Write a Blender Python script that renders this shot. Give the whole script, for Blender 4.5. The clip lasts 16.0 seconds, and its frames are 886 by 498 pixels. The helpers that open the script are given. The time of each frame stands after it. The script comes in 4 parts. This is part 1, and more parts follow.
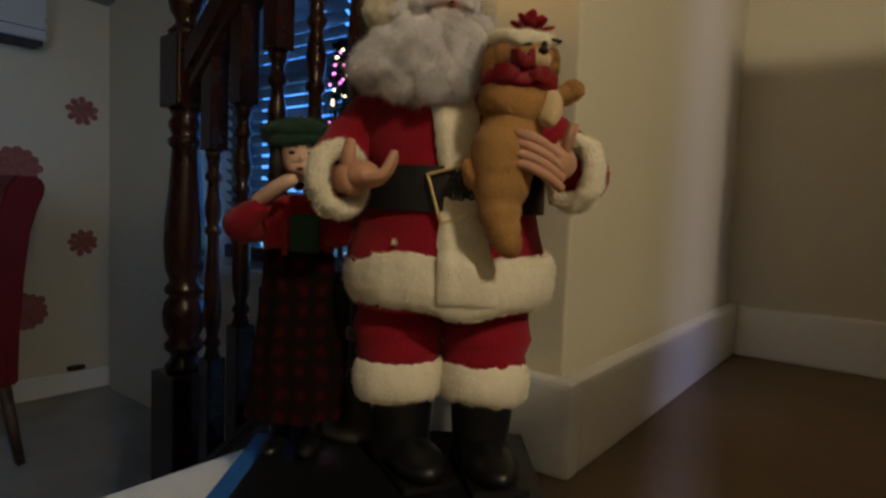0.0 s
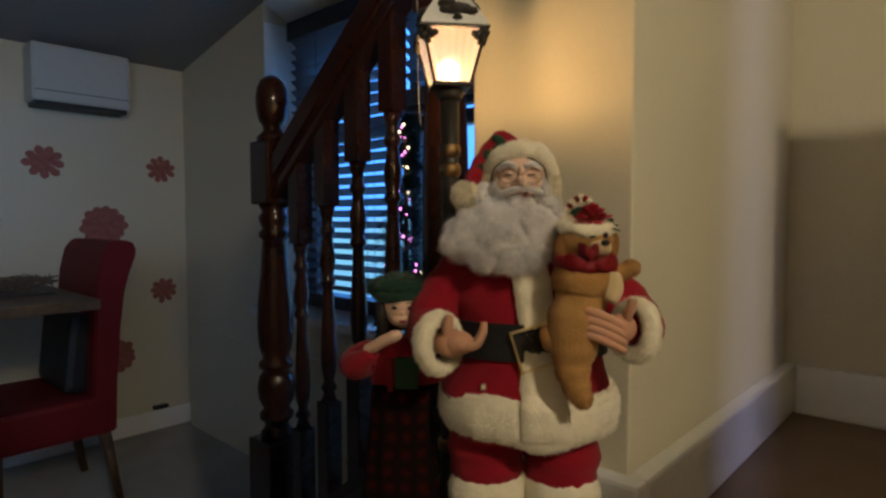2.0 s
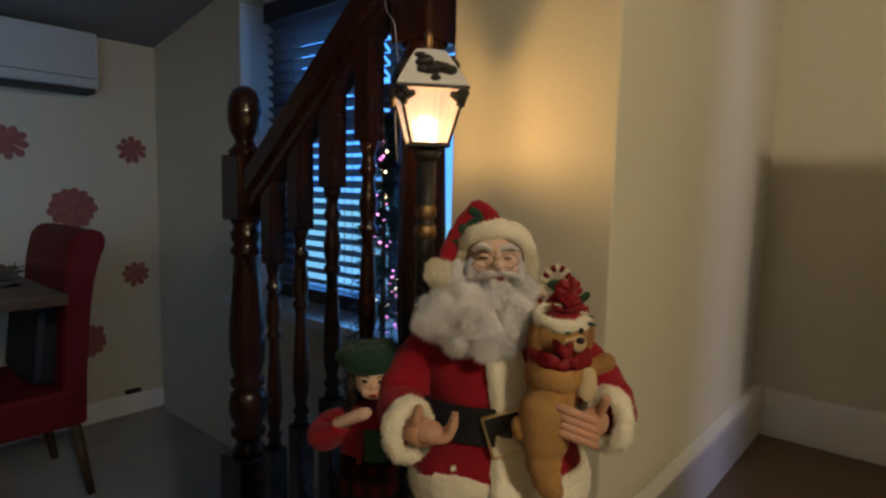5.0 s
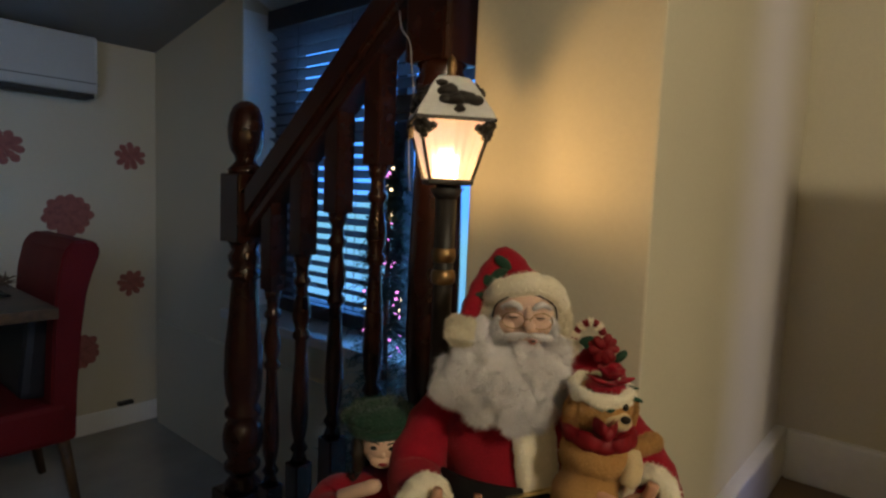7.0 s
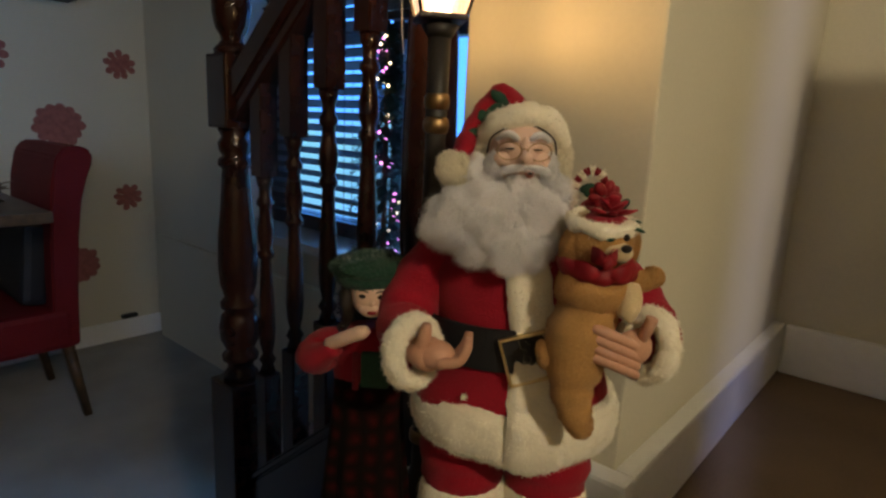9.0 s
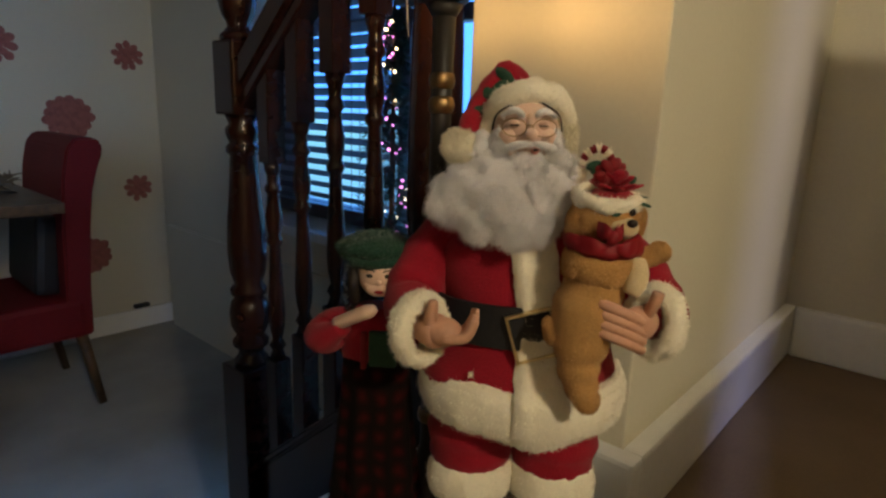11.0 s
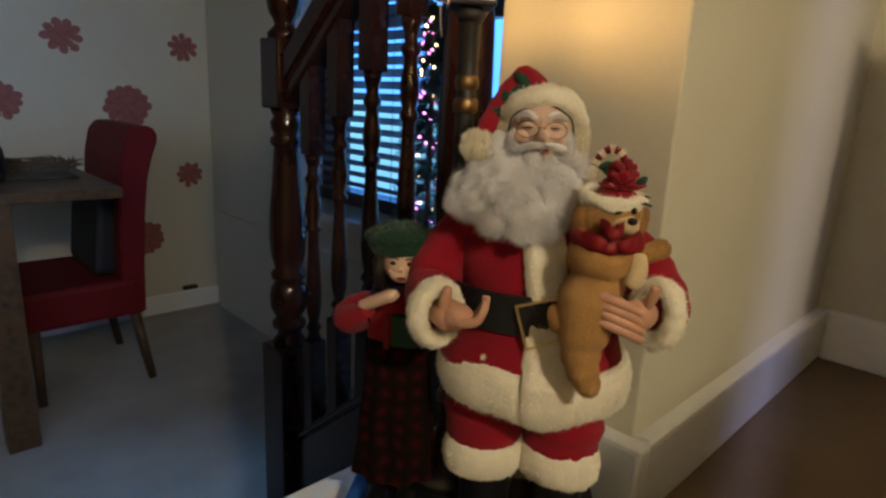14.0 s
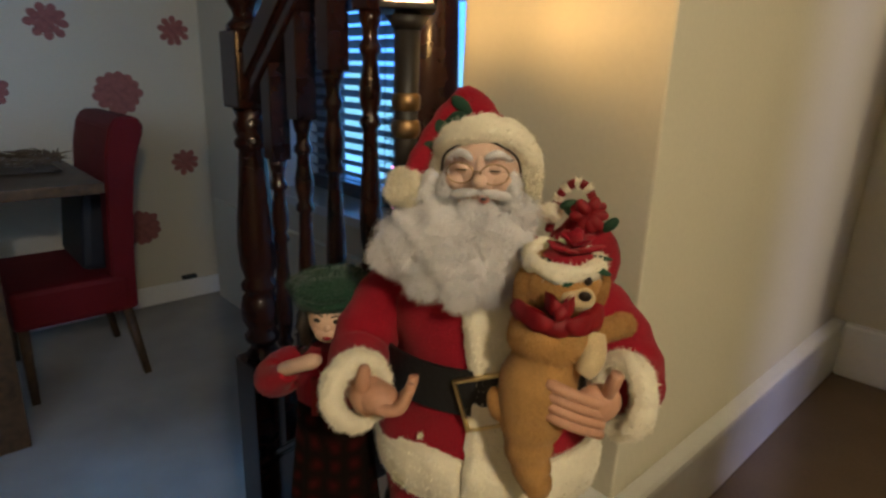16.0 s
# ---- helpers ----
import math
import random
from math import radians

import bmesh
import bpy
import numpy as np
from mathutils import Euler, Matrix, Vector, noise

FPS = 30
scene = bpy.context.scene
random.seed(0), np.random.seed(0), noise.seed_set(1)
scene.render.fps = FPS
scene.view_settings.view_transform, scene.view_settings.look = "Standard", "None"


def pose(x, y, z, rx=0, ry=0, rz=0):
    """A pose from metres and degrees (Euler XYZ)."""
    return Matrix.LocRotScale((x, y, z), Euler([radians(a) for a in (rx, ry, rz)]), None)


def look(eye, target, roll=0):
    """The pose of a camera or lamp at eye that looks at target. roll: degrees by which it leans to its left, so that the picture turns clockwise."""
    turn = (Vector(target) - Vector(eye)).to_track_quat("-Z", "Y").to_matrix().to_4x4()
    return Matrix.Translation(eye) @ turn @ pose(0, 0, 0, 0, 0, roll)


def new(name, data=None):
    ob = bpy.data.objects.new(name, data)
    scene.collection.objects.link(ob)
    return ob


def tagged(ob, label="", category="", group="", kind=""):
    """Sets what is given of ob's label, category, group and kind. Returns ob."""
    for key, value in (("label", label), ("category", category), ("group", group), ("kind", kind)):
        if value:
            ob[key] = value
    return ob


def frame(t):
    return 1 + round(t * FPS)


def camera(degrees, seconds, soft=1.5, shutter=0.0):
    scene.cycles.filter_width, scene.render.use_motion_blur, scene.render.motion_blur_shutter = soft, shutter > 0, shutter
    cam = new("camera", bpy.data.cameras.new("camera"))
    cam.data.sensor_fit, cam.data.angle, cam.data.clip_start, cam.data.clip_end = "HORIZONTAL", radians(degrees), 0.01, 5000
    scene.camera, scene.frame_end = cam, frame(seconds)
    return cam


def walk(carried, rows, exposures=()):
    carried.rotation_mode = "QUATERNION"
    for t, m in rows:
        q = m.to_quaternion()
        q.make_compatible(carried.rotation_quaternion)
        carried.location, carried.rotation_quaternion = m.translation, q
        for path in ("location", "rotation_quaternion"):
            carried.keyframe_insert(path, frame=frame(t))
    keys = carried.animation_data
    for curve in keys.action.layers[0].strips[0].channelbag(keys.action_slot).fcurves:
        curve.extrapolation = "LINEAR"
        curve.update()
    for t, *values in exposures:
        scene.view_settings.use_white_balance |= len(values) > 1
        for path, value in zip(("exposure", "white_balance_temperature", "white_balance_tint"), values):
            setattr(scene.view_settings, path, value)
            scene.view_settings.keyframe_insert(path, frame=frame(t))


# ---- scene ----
cam = camera(74.3, 16.0, soft=2.5, shutter=0.5)
PATH = [
    (0, (0.249, 0.45, 1.105), (-0.975, 2.026, 0.968), 2.2),
    (0.5, (0.256, 0.435, 1.138), (-0.967, 2.015, 1.051), 1.4),
    (1, (0.267, 0.398, 1.168), (-0.986, 1.957, 1.124), 1.4),
    (1.5, (0.288, 0.354, 1.199), (-1.011, 1.875, 1.144), 1.0),
    (2, (0.285, 0.344, 1.26), (-1.068, 1.813, 1.161), -0.1),
    (2.5, (0.275, 0.345, 1.304), (-1.072, 1.818, 1.187), -0.0),
    (3, (0.282, 0.343, 1.343), (-1.061, 1.822, 1.26), 0.7),
    (3.5, (0.285, 0.341, 1.361), (-1.054, 1.824, 1.274), 0.8),
    (4, (0.285, 0.344, 1.373), (-1.042, 1.835, 1.244), 0.7),
    (6.5, (0.216, 0.41, 1.39), (-1.054, 1.936, 1.15), 2.4),
    (7, (0.2, 0.412, 1.42), (-1.094, 1.925, 1.237), 2.4),
    (7.5, (0.194, 0.417, 1.399), (-1.113, 1.908, 1.136), 3.0),
    (8, (0.191, 0.425, 1.357), (-1.098, 1.915, 1.012), 3.3),
    (8.5, (0.193, 0.439, 1.336), (-1.079, 1.93, 0.935), 2.6),
    (9, (0.195, 0.44, 1.327), (-1.074, 1.928, 0.911), 2.7),
    (11.5, (0.201, 0.438, 1.316), (-1.093, 1.893, 0.859), 1.9),
    (12, (0.203, 0.435, 1.315), (-1.101, 1.88, 0.857), 1.9),
    (12.5, (0.207, 0.429, 1.315), (-1.108, 1.864, 0.853), 1.9),
    (13, (0.21, 0.428, 1.313), (-1.114, 1.853, 0.846), 1.9),
    (13.5, (0.225, 0.423, 1.319), (-1.115, 1.829, 0.844), 2.1),
    (14, (0.247, 0.422, 1.327), (-1.135, 1.786, 0.844), 2.8),
    (14.5, (0.245, 0.432, 1.314), (-1.118, 1.802, 0.801), 4.1),
    (15, (0.263, 0.456, 1.326), (-1.129, 1.8, 0.818), 5.4),
    (15.5, (0.256, 0.498, 1.354), (-1.177, 1.8, 0.852), 5.2),
    (16, (0.213, 0.558, 1.376), (-1.185, 1.871, 0.809), 2.0),
]
walk(cam, [(t, look(eye, target, roll)) for t, eye, target, roll in PATH],
     exposures=((0.0, -0.15), (0.5, -0.05), (1.5, -0.01), (3.5, -0.01), (7.0, -0.13), (8.0, -0.07), (9.0, 0.12), (12.5, 0.27), (14.5, 0.32), (15.5, 0.33), (16.0, 0.41)))

# ---- world, light ----
world = bpy.data.worlds.new("world")
scene.world = world
world.use_nodes = True
wn = world.node_tree
sky = wn.nodes.new("ShaderNodeTexSky")
sky.sky_type, sky.sun_disc = "NISHITA", False
sky.sun_elevation, sky.sun_rotation = radians(3), radians(200)
wn.links.new(sky.outputs[0], wn.nodes["Background"].inputs[0])
wn.nodes["Background"].inputs[1].default_value = 0.08


def lamp(name, kind, energy, colour, m, size=0.1, size_y=None):
    d = bpy.data.lights.new(name, kind)
    d.energy, d.color = energy, colour
    if kind == "AREA":
        d.size = size
        if size_y:
            d.shape, d.size_y = "RECTANGLE", size_y
    else:
        d.shadow_soft_size = size
    ob = new(name, d)
    ob.matrix_world = m
    return ob


lamp("sky_above_window", "AREA", 150.0, (0.16, 0.46, 1.0), look((-1.5, 3.6, 3.0), (-1.5, 1.9, 1.2)), 2.0, 1.2)
LANTERN = Vector((-0.238, 0.926, 0.847))
lamp("lantern_bulb_light", "POINT", 2.15, (1.0, 0.57, 0.19), Matrix.Translation(LANTERN + Vector((0, 0, 0.594))), 0.012)
# Added cool fill aimed at the west wall; no window stands at this spot.
lamp("dining_cool_fill", "AREA", 3.6, (0.42, 0.62, 1.0), look((-0.60, -0.10, 1.55), (-3.3, 0.42, 1.15)), 0.7, 0.9).data.spread = radians(90)
lamp("landing_lamp_light", "AREA", 15.5, (1.0, 0.84, 0.58), look((1.5, 0.2, 2.25), (-0.1, 1.2, 1.0)), 0.12, 0.12)
# unseen lamp whose light passes an added wall slit as a bluish streak
lamp("slit_daylight", "AREA", 138.0, (0.50, 0.53, 1.0), look((0.97, -2.5, 1.55), (-0.07, 1.66, 1.3)), 0.07, 1.5)


# ---- materials ----
def mat(name, colour, rough=0.6, metal=0.0, spec=0.4, vary=0.12, scale=8.0, fine=90.0, bump=0.1, tint=None,
        glow=None, strength=0.0, sheen=0.0, coat=0.0, depth=0.003):
    m = bpy.data.materials.new(name)
    m.use_nodes = True
    nt = m.node_tree
    b = nt.nodes["Principled BSDF"]
    b.inputs["Roughness"].default_value = rough
    b.inputs["Metallic"].default_value = metal
    b.inputs["Specular IOR Level"].default_value = spec
    b.inputs["Sheen Weight"].default_value = sheen
    b.inputs["Coat Weight"].default_value = coat
    co = nt.nodes.new("ShaderNodeTexCoord")
    n1 = nt.nodes.new("ShaderNodeTexNoise")
    n1.inputs["Scale"].default_value = scale
    n1.inputs["Detail"].default_value = 5
    n2 = nt.nodes.new("ShaderNodeTexNoise")
    n2.inputs["Scale"].default_value = fine
    n2.inputs["Detail"].default_value = 3
    for n in (n1, n2):
        nt.links.new(co.outputs["Object"], n.inputs["Vector"])
    ramp = nt.nodes.new("ShaderNodeMix")
    ramp.data_type = "RGBA"
    c = colour
    t = tint or tuple(max(0.0, v * (1 - 2.2 * vary)) for v in c)
    ramp.inputs[6].default_value = (*[min(1, v * (1 + vary)) for v in c], 1)
    ramp.inputs[7].default_value = (*t, 1)
    add = nt.nodes.new("ShaderNodeMath")
    add.operation = "MULTIPLY"
    nt.links.new(n1.outputs[0], add.inputs[0])
    nt.links.new(n2.outputs[0], add.inputs[1])
    mul = nt.nodes.new("ShaderNodeMath")
    mul.operation = "MULTIPLY"
    mul.inputs[1].default_value = 2.0
    nt.links.new(add.outputs[0], mul.inputs[0])
    nt.links.new(mul.outputs[0], ramp.inputs[0])
    nt.links.new(ramp.outputs[2], b.inputs["Base Color"])
    if bump:
        bp = nt.nodes.new("ShaderNodeBump")
        bp.inputs["Strength"].default_value = bump
        bp.inputs["Distance"].default_value = depth
        nt.links.new(n2.outputs[0], bp.inputs["Height"])
        nt.links.new(bp.outputs[0], b.inputs["Normal"])
    if glow:
        b.inputs["Emission Color"].default_value = (*glow, 1)
        b.inputs["Emission Strength"].default_value = strength
    return m


M = {}
M["wall"] = mat("cream_wall_paint", (0.66, 0.61, 0.47), 0.75, vary=0.03, scale=1.5, fine=160, bump=0.12)
M["ceiling"] = mat("ceiling_paint", (0.50, 0.49, 0.46), 0.9, vary=0.04, scale=2, fine=60, bump=0.2)
M["white"] = mat("white_gloss_paint", (0.87, 0.87, 0.84), 0.32, vary=0.03, scale=3, fine=50, bump=0.05)
M["sill"] = mat("white_gloss_sill", (0.74, 0.74, 0.72), 0.12, vary=0.02, scale=3, fine=40, bump=0.0)
M["dining_carpet"] = mat("grey_carpet", (0.42, 0.40, 0.35), 0.95, vary=0.16, scale=4, fine=420, bump=0.6, depth=0.004)
M["landing_carpet"] = mat("tan_carpet", (0.23, 0.165, 0.105), 0.95, vary=0.15, scale=5, fine=420, bump=0.5, depth=0.003)
M["mahogany"] = mat("dark_mahogany", (0.031, 0.0110, 0.0080), 0.19, vary=0.35, scale=7, fine=40, bump=0.05, spec=0.4)
M["blind"] = mat("dark_wood_blind", (0.045, 0.040, 0.045), 0.35, vary=0.2, scale=9, fine=60, bump=0.05)
M["leather"] = mat("red_leather", (0.15, 0.007, 0.008), 0.62, spec=0.2, vary=0.15, scale=6, fine=130, bump=0.25)
M["oak"] = mat("brown_oak", (0.11, 0.060, 0.026), 0.45, vary=0.3, scale=9, fine=40, bump=0.1)
M["felt_red"] = mat("red_felt", (0.31, 0.002, 0.016), 0.95, vary=0.15, scale=22, fine=500, bump=0.5, sheen=0.08)
M["fleece"] = mat("white_fleece", (0.84, 0.77, 0.60), 0.95, vary=0.05, scale=60, fine=260, bump=0.35, depth=0.003, sheen=0.3)
M["beard"] = mat("white_curled_hair", (0.90, 0.86, 0.86), 0.8, vary=0.04, scale=60, fine=500, bump=0.5, sheen=0.2)
bs = M["beard"].node_tree.nodes["Principled BSDF"]
bs.inputs["Subsurface Weight"].default_value = 0.4
bs.inputs["Subsurface Radius"].default_value = (0.012, 0.011, 0.010)
bs.inputs["Subsurface Scale"].default_value = 1.0
M["black"] = mat("black_vinyl", (0.010, 0.010, 0.011), 0.28, vary=0.2, scale=10, fine=80, bump=0.08)
M["belt"] = mat("black_leather_belt", (0.014, 0.014, 0.016), 0.5, vary=0.2, scale=20, fine=200, bump=0.2)
M["brass"] = mat("brass", (0.80, 0.64, 0.34), 0.36, 1.0, vary=0.1, scale=20, fine=90, bump=0.03)
M["copper"] = mat("aged_copper", (0.36, 0.22, 0.10), 0.4, 1.0, vary=0.2, scale=40, fine=150, bump=0.08)
M["skin"] = mat("painted_skin", (0.58, 0.31, 0.20), 0.5, vary=0.07, scale=30, fine=200, bump=0.05)
M["face"] = mat("pale_painted_face", (0.70, 0.48, 0.37), 0.55, vary=0.05, scale=30, fine=200, bump=0.04)
M["porcelain"] = mat("pale_porcelain", (0.74, 0.50, 0.36), 0.4, vary=0.04, scale=30, fine=200, bump=0.02)
M["rosy"] = mat("rosy_paint", (0.60, 0.24, 0.19), 0.5, vary=0.1, scale=60, fine=200, bump=0.03)
M["plush"] = mat("tan_plush", (0.47, 0.25, 0.080), 0.95, vary=0.16, scale=30, fine=600, bump=0.3, depth=0.002, sheen=0.1)
M["cream_plush"] = mat("cream_plush", (0.62, 0.47, 0.26), 0.95, vary=0.10, scale=30, fine=600, bump=0.3, depth=0.002, sheen=0.3)
M["dark_paint"] = mat("dark_brown_paint", (0.02, 0.012, 0.008), 0.4, vary=0.1, bump=0)
M["ribbon"] = mat("red_satin", (0.22, 0.003, 0.009), 0.6, vary=0.1, scale=40, fine=200, bump=0.05)
M["green"] = mat("green_felt", (0.008, 0.050, 0.027), 0.9, vary=0.2, scale=20, fine=420, bump=0.6, sheen=0.2)
M["leaf"] = mat("green_leaf_cloth", (0.010, 0.055, 0.027), 0.7, vary=0.2, scale=30, fine=200, bump=0.2)
M["snow"] = mat("white_snow_paint", (0.76, 0.76, 0.74), 0.75, vary=0.05, scale=30, fine=200, bump=0.4)
M["iron"] = mat("dark_metal_paint", (0.030, 0.024, 0.020), 0.45, vary=0.2, scale=30, fine=200, bump=0.1)
M["blue"] = mat("blue_card", (0.030, 0.16, 0.52), 0.5, vary=0.12, scale=14, fine=120, bump=0.1)
M["plastic"] = mat("white_plastic", (0.52, 0.53, 0.50), 0.45, vary=0.03, bump=0)
M["vent"] = mat("dark_grille", (0.03, 0.03, 0.03), 0.6, vary=0.1, bump=0)
M["decal"] = mat("red_glitter_decal", (0.38, 0.13, 0.11), 0.6, vary=0.25, scale=40, fine=300, bump=0.1)
M["needle"] = mat("fir_needles", (0.012, 0.045, 0.030), 0.7, vary=0.3, scale=20, fine=100, bump=0)
M["hair"] = mat("dark_brown_hair", (0.020, 0.014, 0.010), 0.6, vary=0.2, scale=60, fine=300, bump=0.3)
M["twig"] = mat("dry_twigs", (0.16, 0.11, 0.065), 0.8, vary=0.35, scale=40, fine=200, bump=0.2)
M["linen"] = mat("unbleached_linen", (0.36, 0.31, 0.24), 0.9, vary=0.15, scale=12, fine=300, bump=0.3)
M["wire"] = mat("clear_cable", (0.30, 0.30, 0.32), 0.3, vary=0.05, bump=0)


def glow_mat(name, colour, strength):
    m = bpy.data.materials.new(name)
    m.use_nodes = True
    b = m.node_tree.nodes["Principled BSDF"]
    b.inputs["Base Color"].default_value = (*colour, 1)
    b.inputs["Emission Color"].default_value = (*colour, 1)
    b.inputs["Emission Strength"].default_value = strength
    return m


M["bulb"] = glow_mat("lit_bulb", (1.0, 0.74, 0.42), 10.0)
M["fairy_warm"] = glow_mat("fairy_light_warm", (1.0, 0.72, 0.40), 6.0)
M["fairy_green"] = glow_mat("fairy_light_green", (0.15, 1.0, 0.55), 3.0)
M["fairy_pink"] = glow_mat("fairy_light_pink", (1.0, 0.25, 0.75), 4.0)


def plaid():
    m = bpy.data.materials.new("dark_red_plaid")
    m.use_nodes = True
    nt = m.node_tree
    b = nt.nodes["Principled BSDF"]
    b.inputs["Roughness"].default_value = 1.0
    b.inputs["Specular IOR Level"].default_value = 0.1
    co = nt.nodes.new("ShaderNodeTexCoord")
    last = None
    for axis in ("X", "Z"):
        w = nt.nodes.new("ShaderNodeTexWave")
        w.bands_direction = axis
        w.inputs["Scale"].default_value = 16 if axis == "X" else 13
        w.inputs["Distortion"].default_value = 5.0
        w.inputs["Detail"].default_value = 3.0
        nt.links.new(co.outputs["Object"], w.inputs["Vector"])
        mx = nt.nodes.new("ShaderNodeMix")
        mx.data_type = "RGBA"
        nt.links.new(w.outputs[1], mx.inputs[0])
        if last is None:
            mx.inputs[6].default_value = (0.006, 0.004, 0.003, 1)
            mx.inputs[7].default_value = (0.040, 0.004, 0.004, 1)
        else:
            nt.links.new(last.outputs[2], mx.inputs[6])
            mx.inputs[7].default_value = (0.006, 0.004, 0.003, 1)
        last = mx
    nt.links.new(last.outputs[2], b.inputs["Base Color"])
    return m


M["plaid"] = plaid()


def glass_mat(name, colour, rough, trans=1.0):
    m = bpy.data.materials.new(name)
    m.use_nodes = True
    b = m.node_tree.nodes["Principled BSDF"]
    b.inputs["Base Color"].default_value = (*colour, 1)
    b.inputs["Roughness"].default_value = rough
    b.inputs["Transmission Weight"].default_value = trans
    b.inputs["IOR"].default_value = 1.45
    return m


M["glass"] = glass_mat("window_glass", (0.95, 0.97, 1.0), 0.02)
M["frosted"] = glass_mat("frosted_acrylic_glow", (1.0, 0.86, 0.76), 0.42)
# Faint peach glow put into the panes as the bulb's scattered light.
M["frosted"].node_tree.nodes["Principled BSDF"].inputs["Emission Color"].default_value = (1.0, 0.62, 0.42, 1)
M["frosted"].node_tree.nodes["Principled BSDF"].inputs["Emission Strength"].default_value = 0.22


def outside():
    m = bpy.data.materials.new("dusk_distance")
    m.use_nodes = True
    nt = m.node_tree
    nt.nodes.remove(nt.nodes["Principled BSDF"])
    e = nt.nodes.new("ShaderNodeEmission")
    co = nt.nodes.new("ShaderNodeTexCoord")
    sep = nt.nodes.new("ShaderNodeSeparateXYZ")
    nt.links.new(co.outputs["Object"], sep.inputs[0])
    n = nt.nodes.new("ShaderNodeTexNoise")
    n.inputs["Scale"].default_value = 0.55
    n.inputs["Detail"].default_value = 6
    nt.links.new(co.outputs["Object"], n.inputs["Vector"])
    a = nt.nodes.new("ShaderNodeMath")
    a.operation = "MULTIPLY_ADD"
    a.inputs[1].default_value = 3.4
    nt.links.new(n.outputs[0], a.inputs[0])
    nt.links.new(sep.outputs[2], a.inputs[2])
    r = nt.nodes.new("ShaderNodeValToRGB")
    mp = nt.nodes.new("ShaderNodeMapRange")
    mp.inputs[1].default_value, mp.inputs[2].default_value = -2.5, 7.5
    nt.links.new(a.outputs[0], mp.inputs[0])
    nt.links.new(mp.outputs[0], r.inputs[0])
    stops = ((0.0, (0.07, 0.20, 0.40)), (0.28, (0.10, 0.32, 0.70)), (0.36, (0.08, 0.22, 0.36)), (0.50, (0.09, 0.25, 0.36)),
             (0.58, (0.06, 0.25, 0.80)), (1.0, (0.06, 0.32, 1.0)))
    els = r.color_ramp.elements
    els[0].position, els[0].color = stops[0][0], (*stops[0][1], 1)
    els[1].position, els[1].color = stops[-1][0], (*stops[-1][1], 1)
    for p, c in stops[1:-1]:
        el = els.new(p)
        el.color = (*c, 1)
    nt.links.new(r.outputs[0], e.inputs[0])
    e.inputs[1].default_value = 2.9
    nt.links.new(e.outputs[0], nt.nodes["Material Output"].inputs[0])
    return m


M["outside"] = outside()


# ---- mesh helpers ----
def finish(name, bm, material, smooth=False):
    me = bpy.data.meshes.new(name)
    bm.normal_update()
    bm.to_mesh(me)
    bm.free()
    for m in (material if isinstance(material, (list, tuple)) else [material]):
        me.materials.append(m)
    if smooth:
        me.polygons.foreach_set("use_smooth", [True] * len(me.polygons))
    return new(name, me)


def part(name, bm, material, parent, label="", smooth=False):
    ob = finish(name, bm, material, smooth)
    ob.parent = parent
    if label:
        ob["label"] = label
    return ob


def box(bm, x0, y0, z0, x1, y1, z1, bevel=0.0, index=0, m=None):
    made = bmesh.ops.create_cube(bm, size=1)["verts"]
    for v in made:
        v.co = Vector((x0 + (v.co.x + 0.5) * (x1 - x0), y0 + (v.co.y + 0.5) * (y1 - y0), z0 + (v.co.z + 0.5) * (z1 - z0)))
    if m:
        bmesh.ops.transform(bm, matrix=m, verts=made)
    faces = {f for v in made for f in v.link_faces}
    for f in faces:
        f.material_index = index
    if bevel:
        edges = {e for v in made for e in v.link_edges}
        res = bmesh.ops.bevel(bm, geom=list(edges), offset=bevel, segments=2, affect="EDGES", profile=0.6)
        for f in res["faces"]:
            f.material_index = index
    return bm


def boxes(*rows, bevel=0.0):
    bm = bmesh.new()
    for r in rows:
        box(bm, *r, bevel=bevel)
    return bm


def lathe(bm, profile, segs=24, m=None, index=0, squash=(1, 1)):
    """Rings (radius, z) turned round z."""
    rings = []
    for r, z in profile:
        ring = []
        for i in range(segs):
            a = 2 * math.pi * i / segs
            co = Vector((r * math.cos(a) * squash[0], r * math.sin(a) * squash[1], z))
            ring.append(bm.verts.new(m @ co if m else co))
        rings.append(ring)
    for a, b in zip(rings, rings[1:]):
        for i in range(segs):
            f = bm.faces.new((a[i], a[(i + 1) % segs], b[(i + 1) % segs], b[i]))
            f.material_index = index
            f.smooth = True
    for ring, flip in ((rings[0], True), (rings[-1], False)):
        if (Vector(ring[0].co) - Vector(ring[1].co)).length > 1e-7:
            f = bm.faces.new(list(reversed(ring)) if flip else ring)
            f.material_index = index
    return bm


def tube(bm, points, radii, segs=10, index=0, cap=True):
    """A round limb through points with radii."""
    pts = [Vector(p) for p in points]
    rings, last = [], None
    for i, p in enumerate(pts):
        d = (pts[min(i + 1, len(pts) - 1)] - pts[max(i - 1, 0)]).normalized()
        side = (last - d * last.dot(d)) if last is not None else d.orthogonal()
        side.normalize()
        last = side
        up = d.cross(side)
        r = radii[i] if isinstance(radii, (list, tuple)) else radii
        rings.append([bm.verts.new(p + (side * math.cos(2 * math.pi * k / segs) + up * math.sin(2 * math.pi * k / segs)) * r) for k in range(segs)])
    for a, b in zip(rings, rings[1:]):
        for k in range(segs):
            f = bm.faces.new((a[k], a[(k + 1) % segs], b[(k + 1) % segs], b[k]))
            f.material_index, f.smooth = index, True
    if cap:
        for ring in (list(reversed(rings[0])), rings[-1]):
            f = bm.faces.new(ring)
            f.material_index, f.smooth = index, True
    return bm


